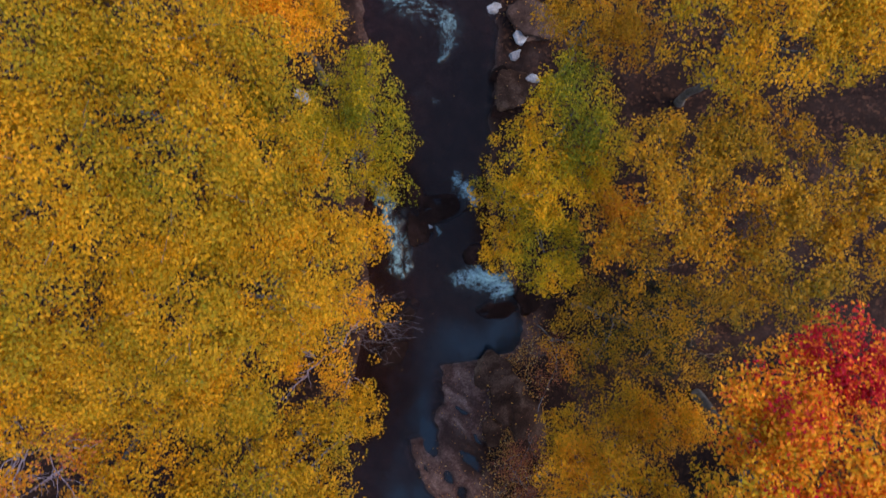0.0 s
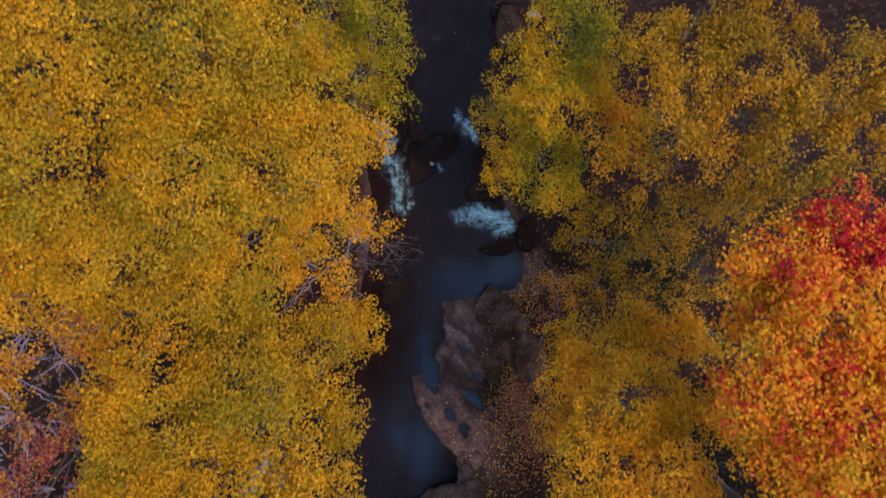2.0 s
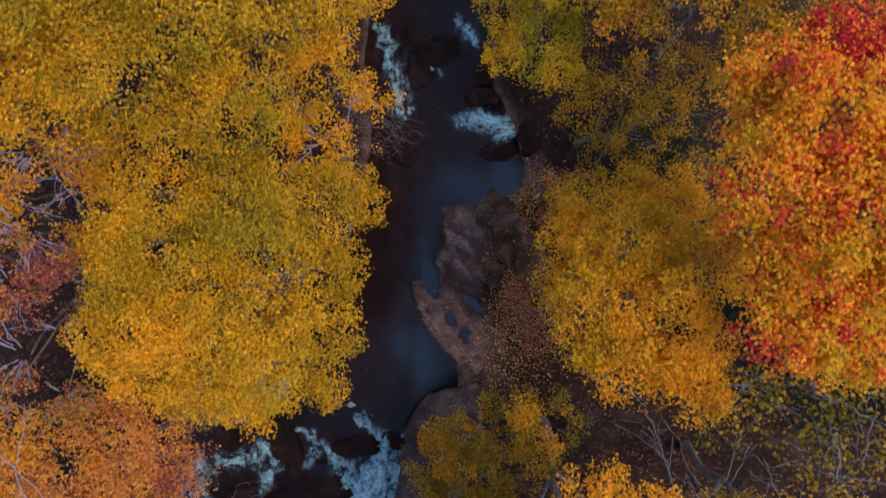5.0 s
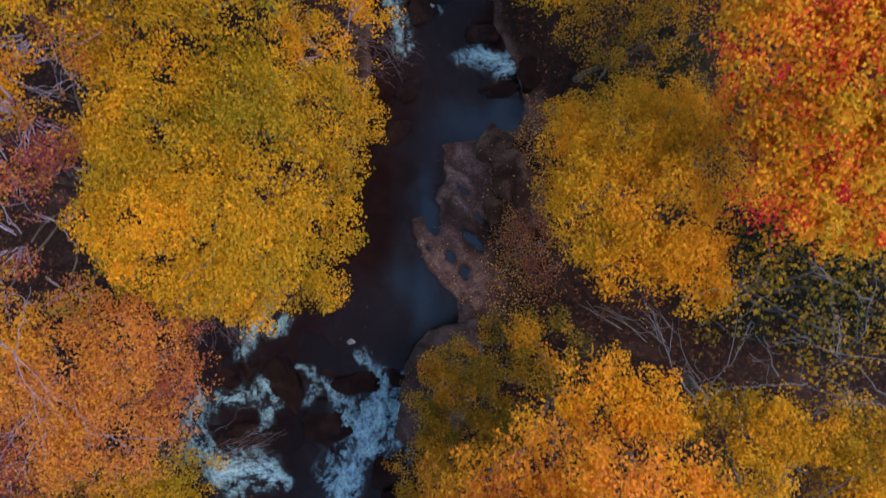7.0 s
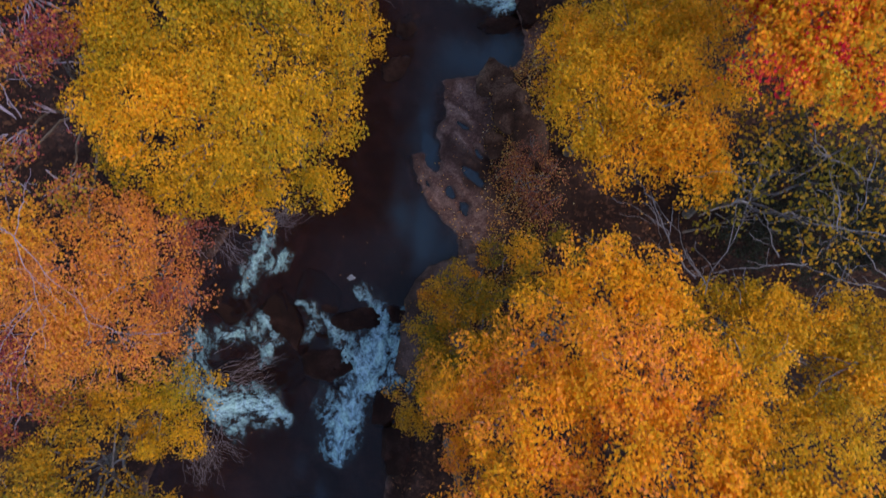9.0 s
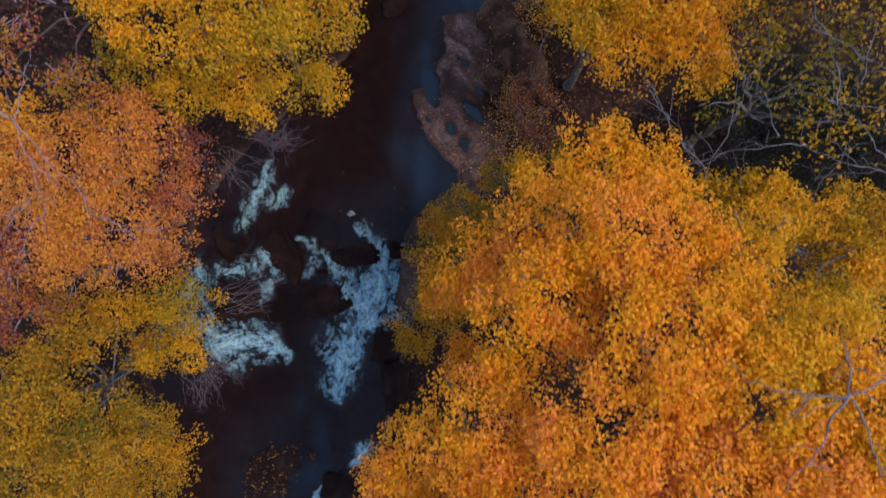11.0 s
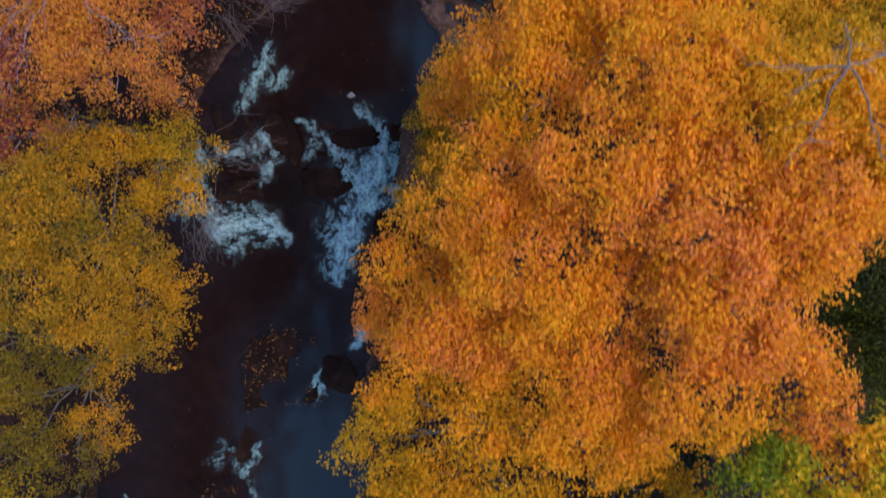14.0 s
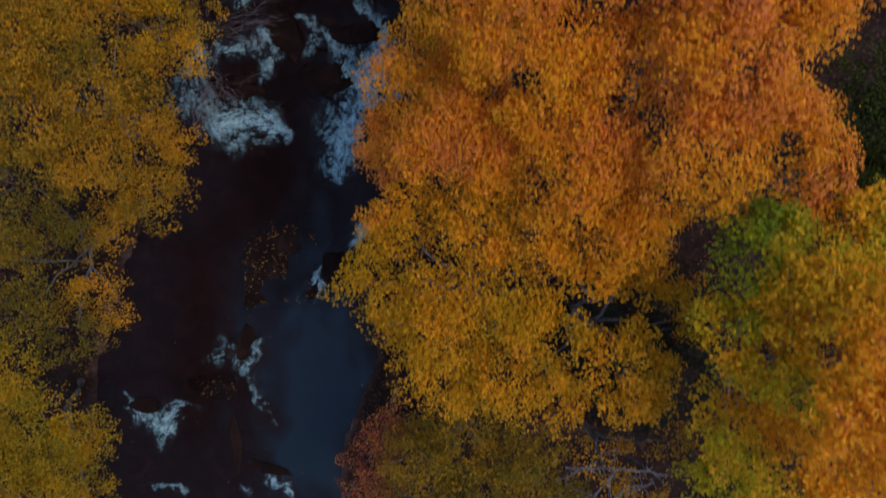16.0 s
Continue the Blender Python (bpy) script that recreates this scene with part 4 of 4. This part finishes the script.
tree(5.30, -8.39, [(3.82, -6.66, 8.3, 1.26, 0.70), (5.10, -6.92, 10.1, 1.69, 0.78), (6.52, -6.57, 10.4, 1.22), (4.18, -8.61, 10.2, 1.69), (5.66, -8.80, 11.1, 1.64, 0.90), (4.92, -9.93, 10.2, 1.33, 0.78), (6.40, -10.24, 10.6, 1.25, 0.78), (3.31, -8.01, 8.3, 0.84, 0.73), (8.35, -7.89, 8.7, 0.74), (4.53, -6.15, 7.5, 1.50, 0.73), (7.15, -5.43, 7.1, 1.38, 0.73), (5.95, -5.36, 6.9, 1.23, 0.68)], "yellow", "round yellow birch beside the bedrock shelf", tone=0.76)
tree(10.82, -6.18, [(7.38, -3.24, 13.0, 1.24, 0.55), (8.90, -2.61, 12.8, 1.33, 0.18), (6.94, -4.07, 12.8, 0.80, 0.55), (8.18, -4.39, 13.7, 1.70, 0.66), (7.13, -5.66, 13.6, 1.60, 0.68), (6.79, -6.34, 12.5, 0.68, 0.55), (8.46, -6.28, 14.0, 1.86, 0.72), (7.68, -7.48, 13.4, 1.43, 0.72), (8.93, -7.77, 13.5, 1.35, 0.76), (7.34, -7.18, 12.4, 0.76, 0.55), (9.93, -5.03, 13.6, 1.77, 0.56), (7.25, -8.60, 13.5, 1.05, 0.68), (8.50, -9.10, 13.2, 1.05, 0.66)], "red", "red and orange maple with a tall lobed crown", size=0.1, spread=0.3, density=1.1, tilt=0.5, tufts=9.0, flecks=(0.24, -0.42))
tree(10.34, -11.05, [(7.23, -10.34, 11.3, 1.32), (9.01, -10.41, 11.2, 1.58), (10.11, -10.91, 11.6, 1.53), (7.04, -11.52, 10.5, 0.82), (9.34, -12.08, 11.3, 1.24), (8.35, -9.41, 11.1, 1.08), (10.71, -9.65, 11.7, 1.29), (11.10, -12.37, 11.4, 1.15)], "brown", "half bare tree with long pale limbs and a few olive leaves", tone=0.12, density=0.52, fill=0.9, tufts=16, size=0.125, spray=(2, 6), reach=0.34, spread=0.5, sprigs=1, bare=1, limbs=[(5.90, -13.20, 12.2, 5.10, -11.10, 11.0, 0.022), (11.13, -13.58, 11.7, 8.48, -12.85, 12.0, 0.015), (8.63, -12.88, 12.0, 6.46, -13.10, 11.9, 0.015), (10.79, -13.38, 11.8, 8.88, -12.12, 12.7, 0.014), (8.88, -12.12, 12.7, 8.56, -10.77, 12.9, 0.015), (6.61, -13.66, 11.1, 7.01, -10.68, 12.0, 0.015), (6.80, -13.18, 10.4, 5.81, -10.89, 9.4, 0.015), (6.76, -12.51, 12.0, 7.05, -11.35, 12.5, 0.012), (10.00, -12.25, 12.7, 7.84, -11.71, 12.7, 0.012), (9.23, -11.72, 12.9, 9.50, -9.97, 12.9, 0.014), (7.90, -12.71, 12.1, 7.32, -11.70, 12.5, 0.014), (9.42, -12.91, 12.2, 9.32, -14.12, 11.1, 0.014), (6.59, -13.43, 11.2, 6.05, -12.51, 11.3, 0.014)])
# added undergrowth: its near-black leaves stand in for shade in the gaps above
tree(10.01, -11.86, [(11.03, -10.11, 3.2, 1.74), (13.31, -10.13, 3.4, 2.05), (15.47, -10.35, 3.4, 2.05), (14.39, -12.29, 3.4, 1.84), (16.77, -12.07, 3.4, 1.73), (12.01, -12.07, 3.0, 1.32), (12.99, -8.58, 3.2, 1.31)], "shade_green", "near-black undergrowth added as shade under a half bare tree", name="shrub", category="shrub", tone=0.2, density=0.9, fill=0.85, group="shrubs of the bank")
tree(9.20, -2.40, [(7.60, -1.60, 3.4, 1.30), (8.80, -2.50, 3.4, 1.40), (6.90, -3.20, 3.0, 1.10), (8.30, -3.70, 3.2, 1.10)], "shade_green", "dark blue green undergrowth below an open tree", name="shrub", category="shrub", tone=0.45, density=0.8, fill=0.85, group="shrubs of the bank")
tree(2.37, -10.89, [(2.90, -9.14, 0.9, 0.82), (3.73, -8.44, 1.0, 0.86), (3.61, -10.11, 1.0, 0.96), (4.55, -9.41, 1.1, 0.81), (4.17, -10.84, 1.2, 0.76), (5.00, -4.39, 0.6, 1.02), (4.34, -5.50, 0.5, 0.73), (3.50, -8.88, 0.6, 0.68), (3.79, -10.83, 0.6, 0.73)], "rust", "low russet brush over the bedrock's edge", name="shrub", category="shrub", tone=0.45, density=0.4, fill=0.7, size=0.075, sprigs=2, group="shrubs of the bank")
tree(1.56, -13.75, [(0.99, -13.97, 3.6, 1.39), (0.34, -15.47, 3.6, 1.39), (2.44, -12.73, 4.0, 1.16), (3.45, -12.96, 5.5, 1.33), (1.99, -14.66, 4.3, 1.66), (0.13, -17.11, 3.8, 1.27), (1.37, -16.53, 4.3, 1.45), (3.42, -14.55, 5.7, 1.22), (-0.35, -14.60, 2.2, 0.90, 0.55), (-0.55, -15.80, 2.4, 0.90, 0.6), (2.70, -16.30, 4.8, 1.10)], "brown", "olive gold shrub thicket on the rock", name="shrub", category="shrub", tone=0.15, spread=0.7, density=0.8, fill=0.64, flecks=(0.25, 0.42), size=0.1, group="shrubs of the bank")
tree(-0.63, -16.74, [(-0.93, -18.82, 4.0, 0.95), (-0.40, -15.90, 3.8, 1.06), (-0.08, -17.51, 4.2, 1.15), (-1.44, -18.37, 2.4, 0.68, 0.8)], "brown", "brown gold shrub over the cascade", name="shrub", category="shrub", tone=0.6, density=0.7, fill=0.7, size=0.085, group="shrubs of the bank")
tree(4.32, -14.37, [(3.84, -13.29, 11.5, 1.19), (4.98, -13.57, 11.6, 1.05), (2.67, -14.69, 11.8, 1.54), (3.94, -15.22, 13.4, 1.64), (0.94, -15.82, 11.1, 1.28), (2.19, -16.68, 13.0, 1.62), (5.34, -15.31, 12.9, 1.06), (5.97, -16.28, 13.5, 0.77, 0.3), (0.17, -16.47, 9.5, 0.90), (1.14, -18.88, 7.9, 1.06)], "orange", "large orange maple over the stream", tone=0.6, size=0.09, fill=0.9, density=1.12)
tree(7.90, -18.59, [(4.44, -17.50, 14.3, 1.85, 0.5), (6.01, -18.11, 14.5, 1.81, 0.35), (7.40, -17.50, 14.2, 1.51, 0.3), (3.28, -19.10, 14.4, 1.73), (5.07, -19.99, 14.6, 1.78), (6.91, -19.71, 14.8, 1.62), (8.05, -19.01, 14.7, 1.27, 0.4), (6.69, -20.36, 14.6, 1.35), (5.42, -21.41, 14.6, 1.81, 0.75), (6.92, -23.03, 14.2, 1.25, 0.8), (5.09, -23.17, 14.1, 1.59, 0.6), (7.37, -24.32, 14.0, 0.53, 0.8), (3.71, -21.39, 13.9, 1.15)], "orange", "tall orange maple with a wide crown", tone=0.64, limbs=[(6.39, -17.67, 16.7, 5.87, -18.81, 16.5, 0.022), (6.39, -17.67, 16.7, 4.99, -17.54, 16.3, 0.016), (7.57, -17.43, 16.3, 6.39, -17.67, 16.7, 0.026), (6.44, -17.72, 16.7, 7.19, -19.04, 16.3, 0.018), (6.39, -17.67, 16.7, 6.64, -16.81, 16.2, 0.016), (5.96, -17.63, 16.5, 5.71, -18.14, 16.3, 0.012)], size=0.09, fill=0.9, density=1.12)
tree(0.26, -21.03, [(-0.56, -20.70, 10.9, 1.46), (0.96, -19.30, 12.8, 1.81), (-1.53, -22.09, 9.8, 0.99, 0.8), (0.63, -22.24, 11.6, 1.88), (2.10, -21.05, 13.5, 1.85), (3.06, -23.27, 13.0, 1.75), (0.89, -22.50, 11.8, 1.70, 0.7), (4.35, -24.54, 12.8, 1.03), (-1.30, -22.59, 9.9, 0.95, 0.7)], "orange", "orange maple spreading over the cascade", tone=0.6, size=0.09, fill=0.9, density=1.12)
tree(10.34, -15.27, [(8.28, -14.64, 10.6, 1.34), (10.40, -14.64, 10.1, 1.34), (11.12, -15.23, 10.6, 1.43), (7.24, -14.08, 10.2, 0.89, 0.45), (6.75, -15.27, 12.6, 1.06), (8.42, -16.60, 11.0, 1.08), (9.71, -16.66, 11.4, 1.07), (10.39, -15.75, 10.8, 1.20), (8.53, -14.61, 10.2, 1.15)], "yellow", "golden tree with pale bare branches", tone=0.64, density=1.0, bare=6, sprigs=1.5)
tree(1.07, -27.41, [(-1.31, -26.42, 9.7, 1.28), (0.09, -26.94, 10.6, 1.65), (1.65, -26.45, 11.1, 1.60), (-0.06, -28.39, 10.1, 1.39), (1.69, -28.48, 10.7, 1.29), (-1.63, -25.30, 9.6, 0.88), (-2.60, -26.11, 9.5, 0.49), (-0.97, -24.22, 10.1, 1.22, 0.45), (0.93, -24.57, 11.2, 1.43, 0.45), (2.51, -24.72, 11.9, 1.12, 0.5), (4.12, -24.59, 12.8, 0.83, 0.5), (3.19, -29.13, 10.5, 0.80)], "orange", "golden orange maple over the lower pool", tone=0.2, size=0.09, density=0.85, fill=0.9)
tree(5.30, -27.74, [(3.15, -27.38, 11.4, 1.04), (4.43, -27.74, 11.3, 1.53), (5.50, -26.94, 11.5, 1.05), (4.98, -28.92, 11.0, 0.95), (2.90, -27.80, 11.0, 1.00), (4.80, -27.20, 11.2, 1.20), (3.60, -25.60, 11.4, 1.10), (4.90, -25.90, 11.0, 0.90)], "yellow", "open golden tree with gaps in its crown", tone=0.7, density=0.75, fill=0.6, size=0.1, sprigs=0.8)
# also added: near-black leaves in place of shade on the ground below
tree(5.95, -28.39, [(7.07, -29.16, 2.6, 2.01), (9.31, -27.82, 2.6, 2.13), (9.08, -30.50, 2.6, 1.90), (5.73, -27.82, 2.6, 1.68), (7.36, -31.45, 2.4, 1.58)], "shade_green", "near-black undergrowth added as shade beneath an open golden tree", name="shrub", category="shrub", tone=0.2, density=0.9, fill=0.9, group="shrubs of the bank")
tree(10.34, -28.39, [(6.56, -25.27, 13.9, 1.35, 0.68), (7.63, -25.89, 14.2, 1.31, 0.93), (6.51, -27.13, 13.5, 1.33, 0.70), (7.23, -27.40, 14.3, 1.25, 0.88), (8.33, -26.96, 14.5, 0.85, 1.00), (6.73, -29.10, 12.6, 1.20, 0.83), (7.77, -29.63, 13.2, 1.45, 0.96), (9.27, -29.68, 13.5, 1.01, 0.88), (8.64, -24.64, 14.0, 1.01, 0.71), (7.17, -31.03, 10.9, 1.21, 0.61)], "lime", "green and yellow maple just turning colour", tone=0.5, size=0.1, spread=0.95, fill=0.84)
tree(12.12, -29.04, [(7.37, -27.10, 15.7, 0.78), (6.91, -28.08, 15.6, 0.62), (7.52, -28.03, 15.7, 0.89), (7.69, -26.05, 15.5, 0.62, 0.2), (7.67, -28.98, 15.4, 0.73), (6.35, -25.83, 15.2, 0.58, 0.15), (6.97, -26.03, 15.5, 0.62, 0.2)], "orange", "young orange maple among the green boughs", tone=0.6, size=0.1, density=1.1, fill=0.95)
tree(12.29, -22.62, [(12.58, -20.96, 8.6, 2.06), (12.52, -23.59, 7.7, 1.77), (13.08, -24.74, 8.6, 1.89), (13.18, -21.98, 9.1, 1.84), (12.18, -22.35, 7.7, 1.24)], "dark", "dark green tree still in summer leaf", tone=0.35, size=0.0924)
tree(0.59, -31.31, [(-0.80, -31.56, 7.0, 1.38), (0.80, -31.04, 7.7, 1.43), (-0.45, -33.42, 6.5, 1.69), (1.56, -32.66, 7.0, 1.56), (2.66, -31.15, 8.2, 1.24), (3.16, -32.76, 7.2, 1.27)], "brown", "olive green bush under the orange maple", tone=0.16, density=0.75, spread=0.35, fill=0.85)
tree(-2.02, -31.31, [(-2.02, -31.60, 5.7, 1.08), (-2.99, -33.33, 4.3, 1.04), (-1.87, -33.16, 5.2, 1.10), (-1.59, -30.87, 6.2, 0.76)], "pink", "russet bush over the pool", tone=0.45, density=0.7, fill=0.75)
tree(5.14, -31.64, [(4.46, -31.33, 8.5, 1.03), (5.89, -31.66, 9.1, 1.17), (5.03, -32.71, 8.2, 1.20), (6.26, -30.34, 9.9, 0.73)], "brown", "nearly bare tree with a few golden leaves", tone=0.65, density=0.45, fill=0.5, sprigs=2, bare=3, limbs=[(2.96, -30.44, 11.7, 4.04, -30.30, 12.2, 0.03), (4.04, -30.30, 12.2, 5.31, -30.52, 12.0, 0.03), (4.04, -30.30, 12.2, 3.52, -31.39, 11.6, 0.025)])


# ---------------------------------------------------------------- ground details
def branch(x, y, z, length, turn, slope, radius, label, mat=BARK, forks=3, seed=1, name="fallen_branch", wander=0.2):
    """A bare branch or stem with side twigs; slope: degrees that it rises."""
    rng = np.random.default_rng(seed)
    d = np.array([math.cos(radians(turn)), math.sin(radians(turn)), math.tan(radians(slope))])
    a = np.zeros(3)
    main = bent(rng, a, d * length, 10, wander)
    pieces = [tube(main, np.linspace(radius, radius * 0.25, 10), 7)]
    for k in range(forks):
        s = main[rng.integers(3, 9)]
        side = d * length * rng.uniform(0.15, 0.35) + rng.normal(0, 0.14, 3) * length * (1, 1, 0.3)
        pieces.append(tube(bent(rng, s, s + side, 6, 0.25), np.linspace(radius * 0.4, 0.006, 6), 5))
    v, f = join(pieces)
    ob = new(name, mesh_from(name, v, f, mat, True))
    ob.location = (x, y, z)
    return tagged(ob, label, "branch", "bare branches")


branch(-18.73, -9.31, 0.35, 1.9, -10, 3, 0.06, "pale fallen log on dark leaf litter", seed=2)
branch(-19.26, -11.16, 0.30, 2.6, 8, 2, 0.05, "pale fallen log on dark leaf litter", seed=3)
SAPLING = "slender bare sapling leaning over leaf litter"
for k, (x, y, length, turn, slope, radius) in enumerate(((8.40, -13.57, 3.2, 150, 12, 0.022), (9.13, -14.05, 3.4, 141, 16, 0.020), (10.10, -14.54, 3.2, 128, 14, 0.020),
                                                        (9.60, -14.10, 3.8, 148, 10, 0.016), (8.90, -13.30, 2.9, 160, 9, 0.014), (10.60, -13.90, 3.0, 136, 12, 0.016))):
    branch(x, y, 0.60, length, turn, slope, radius, SAPLING, BARK if k < 3 else BARK_DARK, forks=2, seed=4 + k, wander=0.07)
branch(-7.68, -17.40, 0.40, 1.3, -150, 3, 0.012, "bare drift branch in the cascade", BARK_DARK, forks=5, seed=8)

rng = np.random.default_rng(5)
n = 7000
lx, ly = rng.uniform(-15, 12, n), rng.uniform(-37, 12, n)
d = shore_distance(lx, ly)
ok = (d > 0.05) | (rng.random(n) < 0.03)
lx, ly = lx[ok], ly[ok]
lz = np.maximum(ground_height(lx, ly), level(ly) + 0.02) + 0.02
spots = np.concatenate([np.stack([lx, ly, lz], 1)] + ROCK_LEAVES)
v, f, t = leaves(rng, spots, rng.normal(0, 0.3, (len(spots), 3)) + (0, 0, 1), 0.07 * rng.uniform(0.5, 1.3, len(spots)), 0.7 * rng.random(len(spots)) ** 1.5)
# deep drifts of russet leaves beside the bedrock shelf and over the rock above the cascade
for cx, cy, rx, ry, count in ((3.3, -8.8, 0.8, 2.1, 4200), (0.6, -14.6, 0.9, 1.5, 2600), (3.6, -4.4, 0.6, 0.8, 900)):
    dx, dy = rng.normal(cx, rx, count), rng.normal(cy, ry, count)
    ok = (shore_distance(dx, dy) > 0.1) & (fractal(dx * 0.8, dy * 0.8, 3.0, 3) > -0.35) & (dx > cx - 2 * rx + 0.4 * fractal(dx, dy, 8.0, 2))
    drift = np.stack([dx, dy, ground_height(dx, dy) + rng.uniform(0.01, 0.05, count)], 1)[ok]
    v2, f2, t2 = leaves(rng, drift, rng.normal(0, 0.45, (len(drift), 3)) + (0, 0, 1), 0.085, 0.95 * rng.random(len(drift)) ** 1.3)
    v, f, t = np.concatenate([v, v2]), np.concatenate([f, f2 + len(v)]), np.concatenate([t, t2])
tagged(new("fallen_leaves", mesh_from("fallen_leaves", v, f, LEAF["litter"], False, tone=t)), "orange and tan fallen leaves on the banks and rocks", "leaves", kind="stuff")
